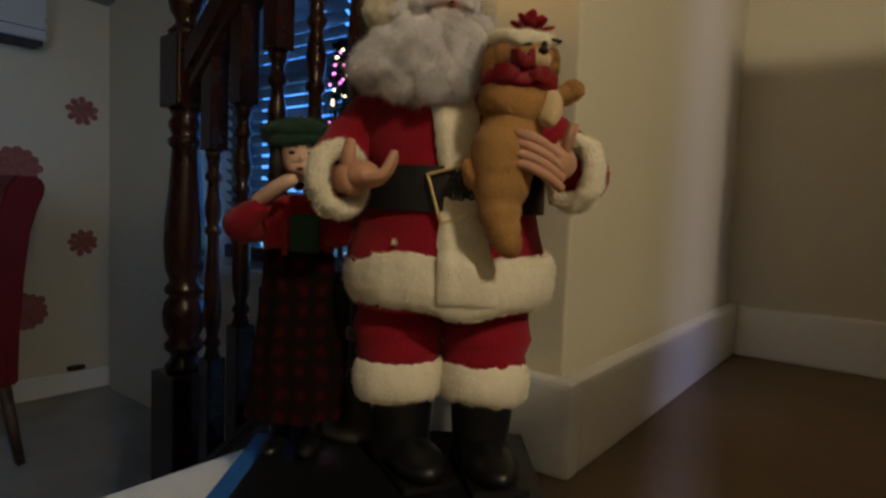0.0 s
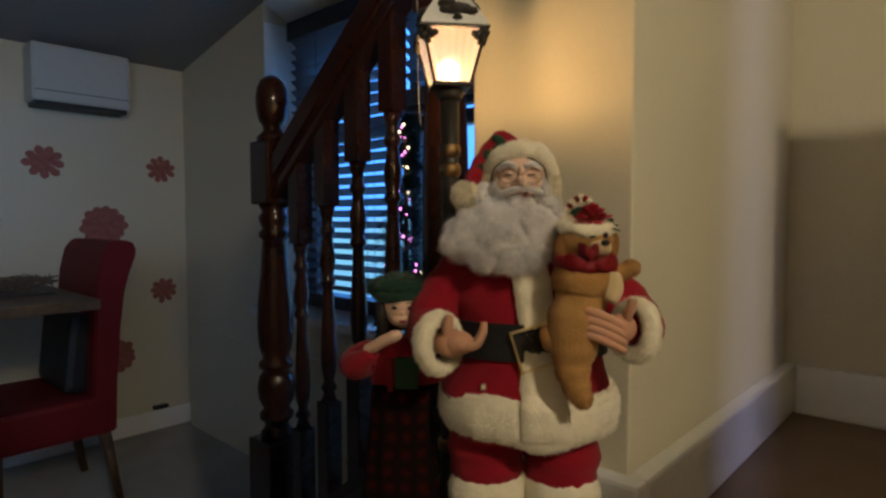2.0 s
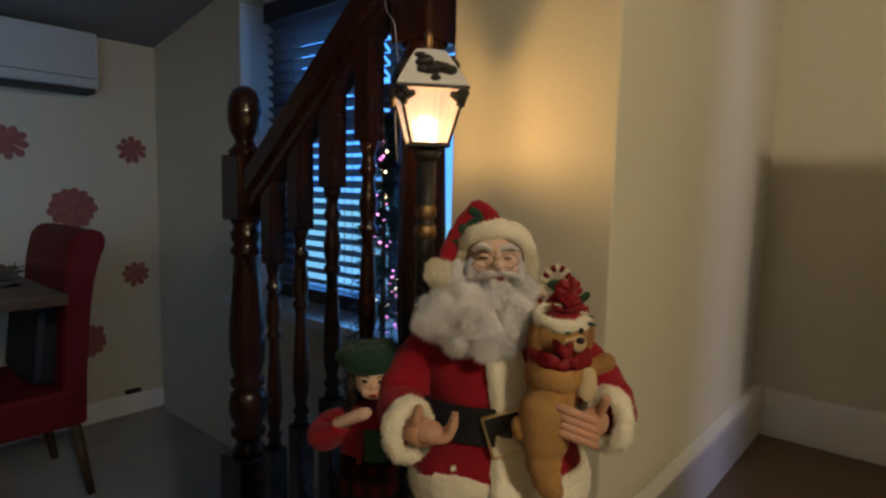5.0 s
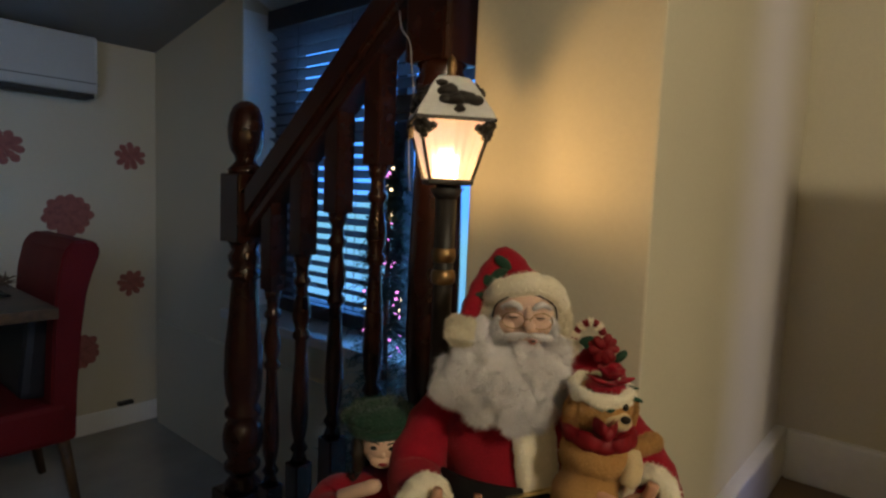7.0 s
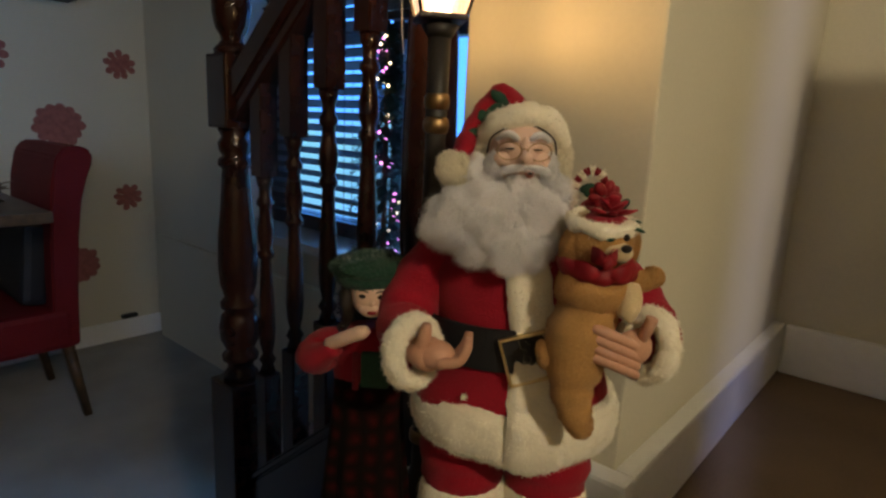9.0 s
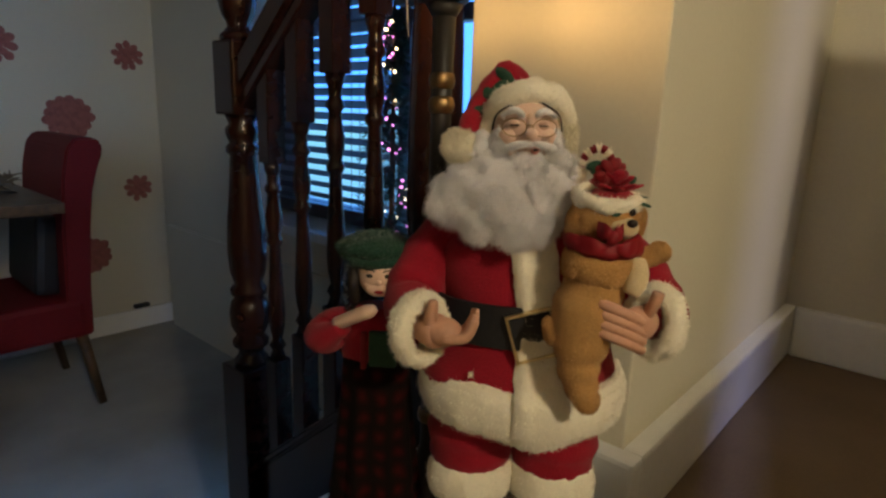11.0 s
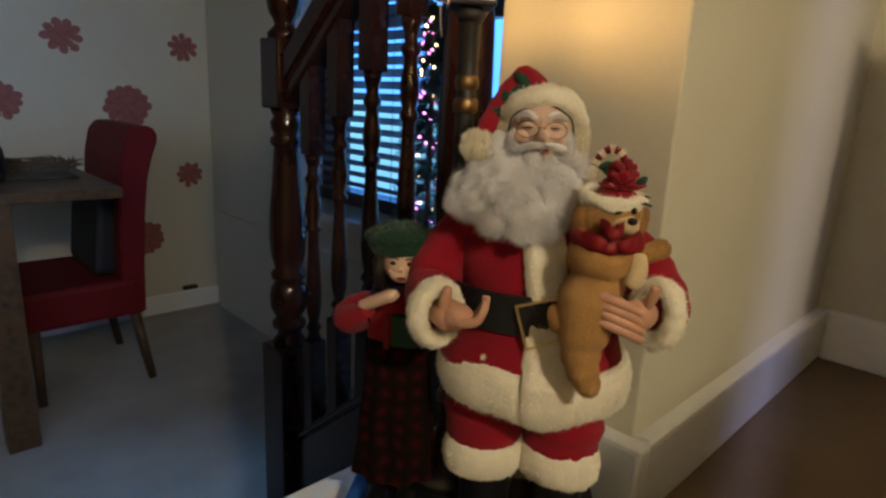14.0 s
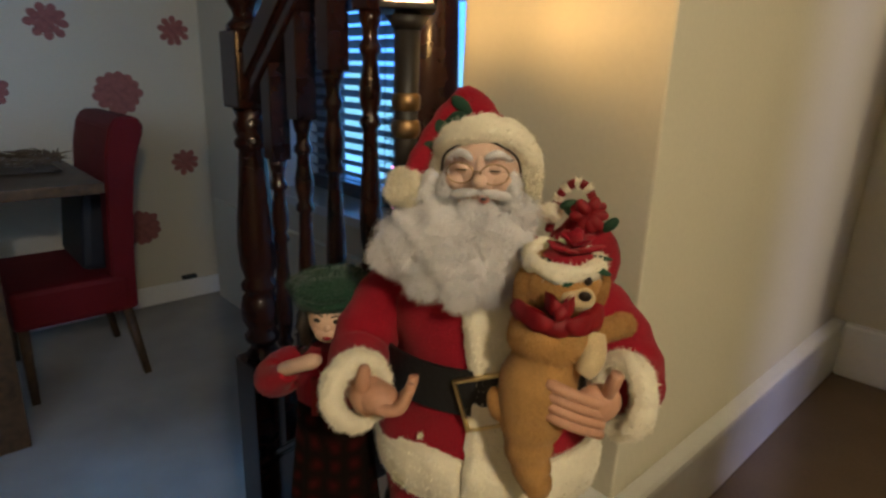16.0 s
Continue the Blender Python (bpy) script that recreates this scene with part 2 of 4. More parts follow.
def smooth_path(points, n=6):
    pts = [Vector(p) for p in points]
    out = []
    for i in range(len(pts) - 1):
        p0, p1, p2, p3 = pts[max(i - 1, 0)], pts[i], pts[i + 1], pts[min(i + 2, len(pts) - 1)]
        for k in range(n):
            t = k / n
            out.append(0.5 * ((2 * p1) + (p2 - p0) * t + (2 * p0 - 5 * p1 + 4 * p2 - p3) * t * t + (3 * p1 - p0 - 3 * p2 + p3) * t ** 3))
    out.append(pts[-1])
    return out


def blob(bm, centre, size, index=0, sub=3, rough=0.0, scale=30.0, turn=None, seed=0.0):
    """A ball drawn out to size (x, y, z), with an uneven skin."""
    made = bmesh.ops.create_icosphere(bm, subdivisions=sub, radius=1)["verts"]
    c, s = Vector(centre), Vector(size)
    for v in made:
        d = v.co.normalized()
        p = Vector((d.x * s.x, d.y * s.y, d.z * s.z))
        if turn:
            p = turn @ p
        p += c
        if rough:
            p += d * rough * noise.noise(p * scale + Vector((seed, 0, 0)))
        v.co = p
    for f in {f for v in made for f in v.link_faces}:
        f.material_index, f.smooth = index, True
    return bm


def ring_fur(bm, rings, segs=48, index=0, rough=0.003, scale=55.0, thick=0.012):
    """A rolled fleece band whose middle line is the loop rings; thick is its half width."""
    loop = [Vector(p) for p in rings]
    n = len(loop)
    rows = []
    for i, p in enumerate(loop):
        d = (loop[(i + 1) % n] - loop[i - 1]).normalized()
        a = d.orthogonal().normalized()
        b = d.cross(a)
        ref = Vector((0, 0, 1))
        a = (ref - d * ref.dot(d)).normalized()
        b = d.cross(a)
        row = []
        for k in range(12):
            t = 2 * math.pi * k / 12
            q = p + a * math.cos(t) * thick[1] + b * math.sin(t) * thick[0]
            q += (a * math.cos(t) + b * math.sin(t)) * rough * noise.noise(q * scale)
            row.append(bm.verts.new(q))
        rows.append(row)
    for i in range(n):
        r0, r1 = rows[i], rows[(i + 1) % n]
        for k in range(12):
            f = bm.faces.new((r0[k], r0[(k + 1) % 12], r1[(k + 1) % 12], r1[k]))
            f.material_index, f.smooth = index, True
    return bm


# ---- structure ----
WX, NY, CZ = -3.345, 1.93, 2.36
LZ = 0.785
LX = -0.395


def structure(name, bm, material, label):
    return tagged(finish(name, bm, material), label, name.split("_")[0], kind="structure")


structure("floor", boxes((WX - 0.2, -2.7, -0.12, LX - 0.02, NY + 0.02, 0.0)), M["dining_carpet"], "grey short-pile carpet of the dining room")
structure("landing_floor", boxes((LX + 0.125, -2.7, LZ - 0.2, 2.7, 2.0, LZ)), M["landing_carpet"], "tan carpet on the raised landing")
structure("landing_edge", boxes((LX, -2.5, LZ - 0.17, LX + 0.123, 1.06, LZ + 0.003), bevel=0.004), M["white"], "white painted board along the landing's edge")
structure("landing_riser", boxes((LX + 0.02, -2.5, -0.1, LX + 0.12, 1.06, LZ - 0.172)), M["white"], "white painted riser below the landing")
for i in range(3):
    z = LZ * (3 - i) / 4
    structure("stair_step", boxes((LX - 0.2 * (i + 1), 0.15, 0, LX - 0.2 * i + 0.015, 1.07, z), bevel=0.008), M["dining_carpet"], "grey carpeted step up to the landing")
structure("wall_west", boxes((WX - 0.2, -2.7, 0, WX, NY + 0.25, 2.6)), M["wall"], "cream painted wall with red flower decals")
WL, WR, WB, WT = -2.40, -0.62, 0.815, 2.275
structure("wall_north", boxes((WX, NY, 0, WL, NY + 0.25, 2.6), (WR, NY, 0, -0.34, NY + 0.25, 2.6), (WL, NY, 0, WR, NY + 0.25, WB)), M["wall"], "cream painted outer wall with a deep window recess")
bm = bmesh.new()
ends = [[bm.verts.new((x, y, z)) for y, z in ((NY, CZ - 0.012), (NY + 0.25, WT - 0.03), (NY + 0.25, 2.6), (NY, 2.6))] for x in (WL, WR)]
for k in range(4):
    bm.faces.new((ends[0][k], ends[0][(k + 1) % 4], ends[1][(k + 1) % 4], ends[1][k]))
bm.faces.new(ends[0])
bm.faces.new(list(reversed(ends[1])))
bmesh.ops.recalc_face_normals(bm, faces=bm.faces)
structure("wall_soffit", bm, M["white"], "pale splayed soffit above the window")
structure("wall_pier", boxes((-0.350, 1.110, 0, -0.068, 2.2, 2.6), bevel=0.004), M["wall"], "cream painted wall end beside the stair")
structure("wall_landing", boxes((-0.12, 1.992, LZ - 0.1, 2.7, 2.2, 2.6)), M["wall"], "cream painted landing wall")
# Out-of-view blocks, added to cast the shadow on the landing walls.
structure("wall_partition", boxes((0.35, 1.42, LZ, 1.3, 1.48, 1.69), (0.45, 0.75, LZ, 0.51, 1.42, 1.345)), M["wall"], "unseen cream wall blocks that shade the landing corner")
# Walls out of view, added to narrow the lamp behind them to a streak.
structure("wall_doorway", boxes((-0.262, -2.70, LZ + 0.001, -0.202, -0.30, CZ - 0.002), (-0.2, -0.36, LZ, 0.408, -0.30, CZ - 0.002), (0.456, -0.36, LZ, 2.698, -0.30, CZ - 0.002)), M["wall"], "unseen cream wall with a slit that narrows the daylight")
structure("wall_east", boxes((2.7, -2.7, 0, 2.9, 2.2, 2.6)), M["wall"], "plain cream wall behind the landing")
structure("wall_south", boxes((WX, -2.9, 0, 2.7, -2.7, 2.6)), M["wall"], "plain cream wall at the back of the room")
structure("ceiling", boxes((WX - 0.2, -2.9, CZ, 2.9, 2.2, CZ + 0.15)), M["ceiling"], "pale matt ceiling")
bm = bmesh.new()
low = [bm.verts.new(p) for p in ((WX, -2.7, 2.168), (-2.35, -2.7, CZ), (-2.35, NY, CZ), (WX, NY, 2.168))]
bm.faces.new(list(reversed(low)))
bmesh.ops.solidify(bm, geom=bm.faces[:], thickness=0.05)
structure("ceiling_slope", bm, M["ceiling"], "sloping pale ceiling above the heater wall")

# skirting
SK = 0.118


def skirting(name, x0, y0, x1, y1, z0, h=SK):
    bm = bmesh.new()
    box(bm, x0, y0, z0, x1, y1, z0 + h, bevel=0.007)
    return structure(name, bm, M["white"], "white painted skirting board")


skirting("baseboard_west", WX, -2.7, WX + 0.016, NY, 0)
skirting("baseboard_pier", -0.350, 1.080, -0.040, 1.112, LZ)
skirting("baseboard_pier_side", -0.070, 1.112, -0.041, 1.994, LZ)
skirting("baseboard_landing", -0.041, 1.966, 1.3, 1.994, LZ)
# boxed casing below the window
bm = boxes((-3.26, NY - 0.03, 0.0, -0.36, NY, 0.62), bevel=0.004)
structure("wall_casing", bm, M["wall"], "cream boxed panel below the window")

# ---- window ----
win = tagged(new("window_1"), "window with dark wooden frame behind a venetian blind", "window", kind="structure")
FY = NY + 0.185
bm = bmesh.new()
FL, FT = WL + 0.172, WT - 0.165
for r in ((WL, WB, FL, WT), (WR - 0.09, WB, WR, WT), (FL, WB, WR - 0.09, WB + 0.075), (FL, FT, WR - 0.09, WT),
          (-1.54, WB + 0.075, -1.48, FT), (FL, 1.64, -1.54, 1.70), (-1.48, 1.64, WR - 0.09, 1.70)):
    box(bm, r[0], FY, r[1], r[2], FY + 0.06, r[3], bevel=0.004)
part("window_frame", bm, M["blind"], win)
for x0, x1 in ((FL, -1.54), (-1.48, WR - 0.09)):
    for z0, z1 in ((WB + 0.075, 1.64), (1.70, FT)):
        p = part("pane", boxes((x0, FY + 0.02, z0, x1, FY + 0.026, z1)), M["glass"], win)
        p.visible_shadow = False
part("window_sill", boxes((WL - 0.03, NY - 0.09, WB - 0.03, WR + 0.02, FY, WB + 0.012), bevel=0.006), M["sill"], win, "white painted sill")
part("reveal", boxes((WL, NY + 0.004, WB + 0.014, WL + 0.004, FY, WT - 0.02), (WR - 0.004, NY + 0.004, WB + 0.014, WR, FY, WT - 0.02)), M["white"], win, "white painted reveal")

M["slat"] = mat("dark_slat_finish", (0.15, 0.15, 0.17), 0.3, vary=0.15, scale=9, fine=60, bump=0.03)
BY = NY + 0.13
PITCH = 0.0508


def venetian_blind(x0, x1, low, label):
    """Slats hang from the headrail to the bottom rail at height low; spare slats lie stacked on the rail."""
    top = tagged(new("venetian_blind"), label, "blind", group="blinds at the window")
    part("headrail", boxes((x0 - 0.01, BY - 0.035, WT - 0.11, x1 + 0.01, BY + 0.035, WT - 0.018), bevel=0.004), M["blind"], top)
    part("bottom_rail", boxes((x0, BY - 0.025, low, x1, BY + 0.025, low + 0.030 + 0.032 * (low < 1)), bevel=0.006), M["blind"], top)
    bm = bmesh.new()
    box(bm, x0, -0.0255, -0.0015, x1, 0.0255, 0.0015)
    first = part("slat", bm, M["slat"], top)
    rows = [(0.934 + PITCH * k, -36) for k in range(25)]
    spare = [r for r in rows if r[0] < low + 0.05 + 0.0036 * 18]
    hung = [r for r in rows if r not in spare] if low > 1 else rows
    places = hung + ([(low + 0.034 + 0.0036 * k, 0) for k in range(len(spare))] if low > 1 else [])
    for k, (z, tilt) in enumerate(places):
        s = first
        if k:
            s = first.copy()
            scene.collection.objects.link(s)
        s.matrix_basis = pose(0, BY, z, tilt)
    for x in (x0 + 0.22, x1 - 0.22):
        bm = bmesh.new()
        for dy in (-0.022, 0.022):
            tube(bm, [(x, BY + dy, low + 0.02), (x, BY + dy, WT - 0.05)], 0.0014, 6)
        part("cord", bm, M["blind"], top)


venetian_blind(WL + 0.07, -1.515, 0.834, "dark wooden venetian blind with tilted open slats")
venetian_blind(-1.495, WR - 0.03, 1.70, "dark wooden venetian blind drawn halfway up")

bm = bmesh.new()
box(bm, -14, 0, -5, 12, 0.1, 9)
bd = tagged(finish("backdrop", bm, M["outside"]), "blue dusk sky above dim greenery", "backdrop", kind="structure")
bd.location = (0, 9, 0)

# ---- balustrade ----
YB = 1.112


def bal_line(x):
    return 0.83 * (x + 0.869)


def square(bm, x, y, half, z0, z1, bevel=0.003):
    box(bm, x - half, y - half, z0, x + half, y + half, z1, bevel=bevel)


def newel():
    top = tagged(new("newel_post"), "dark mahogany turned newel post with egg finial", "newel post")
    bm = bmesh.new()
    square(bm, 0, 0, 0.040, 1.298, 1.449, 0.006)
    part("upper_block", bm, M["mahogany"], top)
    bm = bmesh.new()
    square(bm, 0, 0, 0.050, 0.0, 0.727, 0.005)
    part("base_block", bm, M["mahogany"], top)
    bm = bmesh.new()
    lathe(bm, [(0.036, 0.725), (0.040, 0.74), (0.030, 0.752), (0.028, 0.765), (0.040, 0.775), (0.041, 0.787), (0.031, 0.80), (0.043, 0.825),
               (0.045, 0.855), (0.040, 0.88), (0.030, 0.893), (0.040, 0.90), (0.041, 0.912), (0.031, 0.925), (0.040, 0.955), (0.043, 1.0),
               (0.041, 1.06), (0.034, 1.13), (0.030, 1.19), (0.028, 1.212), (0.036, 1.22), (0.036, 1.232), (0.028, 1.24), (0.034, 1.255),
               (0.036, 1.268), (0.028, 1.28), (0.036, 1.30)], 28)
    part("turned_shaft", bm, M["mahogany"], top)
    bm = bmesh.new()
    lathe(bm, [(0.036, 1.447), (0.038, 1.458), (0.028, 1.468), (0.022, 1.476), (0.024, 1.486), (0.033, 1.50), (0.038, 1.525), (0.039, 1.548),
               (0.035, 1.575), (0.026, 1.595), (0.012, 1.605), (0.0, 1.607)], 28)
    part("finial", bm, M["mahogany"], top)
    return top


newel().location = (-0.981, YB, 0)


def baluster(x, lift=None):
    top = tagged(new("baluster"), "dark mahogany turned stair baluster", "baluster", group="balusters of the stair rail")
    d = bal_line(x) if lift is None else lift
    h = 0.020
    zb, zt = 0.775 + d, 1.205 + d
    bm = bmesh.new()
    square(bm, 0, 0, h, zb - 0.24, zb)
    part("lower_block", bm, M["mahogany"], top)
    bm = bmesh.new()
    square(bm, 0, 0, h, zt, 1.44 + d)
    part("upper_block", bm, M["mahogany"], top)
    bm = bmesh.new()
    rows = [(0.018, 0), (0.012, 0.02), (0.018, 0.03), (0.011, 0.045), (0.016, 0.07), (0.018, 0.10), (0.016, 0.16), (0.0125, 0.22), (0.0115, 0.255),
            (0.017, 0.262), (0.017, 0.27), (0.012, 0.278), (0.017, 0.30), (0.0175, 0.32), (0.013, 0.345), (0.0115, 0.365), (0.017, 0.372),
            (0.017, 0.38), (0.012, 0.388), (0.012, 0.405), (0.016, 0.415), (0.018, 0.43)]
    lathe(bm, [(r, zb + z) for r, z in rows], 18)
    part("turned_shaft", bm, M["mahogany"], top)
    top.location = (x, YB, 0)
    return top


for x in (-0.868, -0.766, -0.660, -0.554):
    baluster(x)

post = tagged(new("upper_newel_post"), "dark mahogany turned newel post against the wall", "newel post")
bm = bmesh.new()
square(bm, 0, 0, 0.042, 1.62, CZ - 0.002, 0.006)
part("upper_block", bm, M["mahogany"], post)
bm = bmesh.new()
lathe(bm, [(0.038, 1.0), (0.040, 1.02), (0.031, 1.035), (0.040, 1.05), (0.031, 1.07), (0.038, 1.10), (0.042, 1.18), (0.042, 1.30), (0.039, 1.42),
           (0.036, 1.50), (0.033, 1.53), (0.041, 1.54), (0.041, 1.552), (0.033, 1.56), (0.040, 1.58), (0.041, 1.595), (0.034, 1.61), (0.041, 1.622)], 28)
part("turned_shaft", bm, M["mahogany"], post)
bm = bmesh.new()
square(bm, 0, 0, 0.041, 0.45, 1.0, 0.005)
part("base_block", bm, M["mahogany"], post)
post.location = (-0.416, YB, 0)


def ramp_bar(bm, x0, x1, z_of, low, high, y0, y1, bevel=0.006):
    made = bmesh.ops.create_cube(bm, size=1)["verts"]
    for v in made:
        x = x0 if v.co.x < 0 else x1
        v.co = Vector((x, y0 if v.co.y < 0 else y1, z_of(x) + (low if v.co.z < 0 else high)))
    bmesh.ops.bevel(bm, geom=list({e for v in made for e in v.link_edges}), offset=bevel, segments=3, affect="EDGES")


rail = tagged(new("handrail"), "dark mahogany moulded handrail rising to the wall", "handrail")
bm = bmesh.new()
ramp_bar(bm, -0.945, -0.456, bal_line, 1.398, 1.485, YB - 0.032, YB + 0.032, 0.014)
part("grip", bm, M["mahogany"], rail)
bm = bmesh.new()
ramp_bar(bm, -0.945, -0.456, bal_line, 1.372, 1.400, YB - 0.026, YB + 0.026, 0.004)
part("fillet", bm, M["mahogany"], rail)
string = tagged(new("stair_string"), "dark mahogany closed stair string", "stair string")
bm = bmesh.new()
ramp_bar(bm, -0.935, -0.456, bal_line, 0.16, 0.530, YB - 0.022, YB + 0.022, 0.004)
part("board", bm, M["mahogany"], string)
bm = bmesh.new()
ramp_bar(bm, -0.935, -0.456, bal_line, 0.528, 0.555, YB - 0.027, YB + 0.027, 0.006)
part("capping", bm, M["mahogany"], string)

# ---- things on the landing ----
FIG = Matrix.Translation((-0.128, 0.940, 0.840)) @ Matrix.Rotation(radians(38.5), 4, "Z")


def lerp_profile(rows, z):
    for (r0, z0), (r1, z1) in zip(rows, rows[1:]):
        if z0 <= z <= z1:
            t = (z - z0) / (z1 - z0)
            t = t * t * (3 - 2 * t)
            return r0 + (r1 - r0) * t
    return rows[0][0] if z < rows[0][1] else rows[-1][0]


COAT = [(0.100, 0.165), (0.104, 0.21), (0.096, 0.25), (0.088, 0.285), (0.092, 0.32), (0.091, 0.345), (0.078, 0.37), (0.050, 0.392), (0.034, 0.405)]
COAT_Y = 0.80


def coat_front(x, z, out=0.0):
    rx = lerp_profile(COAT, z) + out
    ry = rx * COAT_Y
    return -ry * math.sqrt(max(0.0, 1 - (x / rx) ** 2))


def sheet(bm, grid, index, thick=0.004, rough=0.0, scale=60):
    """A padded sheet over a grid of points, raised towards -y."""
    rows = [[Vector(p) for p in row] for row in grid]
    vs = []
    for i, row in enumerate(rows):
        line = []
        for j, p in enumerate(row):
            edge = i in (0, len(rows) - 1) or j in (0, len(row) - 1)
            q = p + Vector((0, -(0.0 if edge else thick), 0))
            if rough:
                q += Vector((noise.noise(q * scale), -abs(noise.noise(q * scale + Vector((9, 0, 0)))), noise.noise(q * scale + Vector((0, 7, 0))))) * rough
            line.append(bm.verts.new(q))
        vs.append(line)
    for a, b in zip(vs, vs[1:]):
        for j in range(len(a) - 1):
            f = bm.faces.new((a[j], a[j + 1], b[j + 1], b[j]))
            f.material_index, f.smooth = index, True
    return bm


def curl(bm, start, way, length, radius, thick, turns, index, rnd):
    d = Vector(way).normalized()
    a = d.orthogonal().normalized()
    b = d.cross(a)
    ph = rnd.random() * 6.28
    pts, rad = [], []
    n = int(7 * turns) + 3
    for i in range(n):
        t = i / (n - 1)
        w = ph + turns * 6.28 * t
        pts.append(Vector(start) + d * length * t + (a * math.cos(w) + b * math.sin(w)) * radius * (0.5 + 0.6 * t) + Vector((0, 0, -0.10 * length * t * t)))
        rad.append(thick * (1.0 - 0.55 * t))
    tube(bm, pts, rad, 4, index, cap=False)


def loop_ring(centre, normal, ra, rb, n=26, spin=0.0):
    d = Vector(normal).normalized()
    up = Vector((0, 0, 1))
    a = (up - d * up.dot(d)).normalized()
    b = d.cross(a)
    c = Vector(centre)
    return [c + a * ra * math.cos(2 * math.pi * i / n + spin) + b * rb * math.sin(2 * math.pi * i / n + spin) for i in range(n)]


def fur_cuff(bm, centre, normal, ra, rb, width, puff, index):
    """A rolled fleece cuff round a wrist or an ankle."""
    d = Vector(normal).normalized()
    loop = loop_ring(centre, normal, ra, rb, 54)
    n = len(loop)
    rows = []
    c = Vector(centre)
    for p in loop:
        out = (p - c).normalized()
        row = []
        for k in range(12):
            t = 2 * math.pi * k / 12
            q = p + d * math.cos(t) * width + out * math.sin(t) * puff
            q += (d * math.cos(t) + out * math.sin(t)) * 0.0040 * noise.noise(q * 140)
            row.append(bm.verts.new(q))
        rows.append(row)
    for i in range(n):
        r0, r1 = rows[i], rows[(i + 1) % n]
        for k in range(12):
            f = bm.faces.new((r0[k], r0[(k + 1) % 12], r1[(k + 1) % 12], r1[k]))
            f.material_index, f.smooth = index, True


def fuzz(bm, index, per, length, width, seed):
    """Short loose fibres on every face of one material."""
    rnd = random.Random(seed)
    todo = []
    for f in bm.faces:
        if f.material_index == index:
            f.normal_update()
            todo.append(([v.co.copy() for v in f.verts], f.normal.copy()))
    for cos, n in todo:
        for _ in range(per):
            w = [rnd.random() for _ in cos]
            p = sum((c * k for c, k in zip(cos, w)), Vector()) / sum(w)
            side = Vector((rnd.uniform(-1, 1), rnd.uniform(-1, 1), rnd.uniform(-1, 1)))
            tip = p + n * length * rnd.uniform(0.5, 1.0) + side * length * 0.6
            a = side.cross(n)
            if a.length < 1e-4:
                continue
            a = a.normalized() * width
            f = bm.faces.new((bm.verts.new(p - a), bm.verts.new(p + a), bm.verts.new(tip)))
            f.material_index, f.smooth = index, False


def finger(bm, pts, r, index):
    tube(bm, smooth_path(pts, 4), r, 8, index)


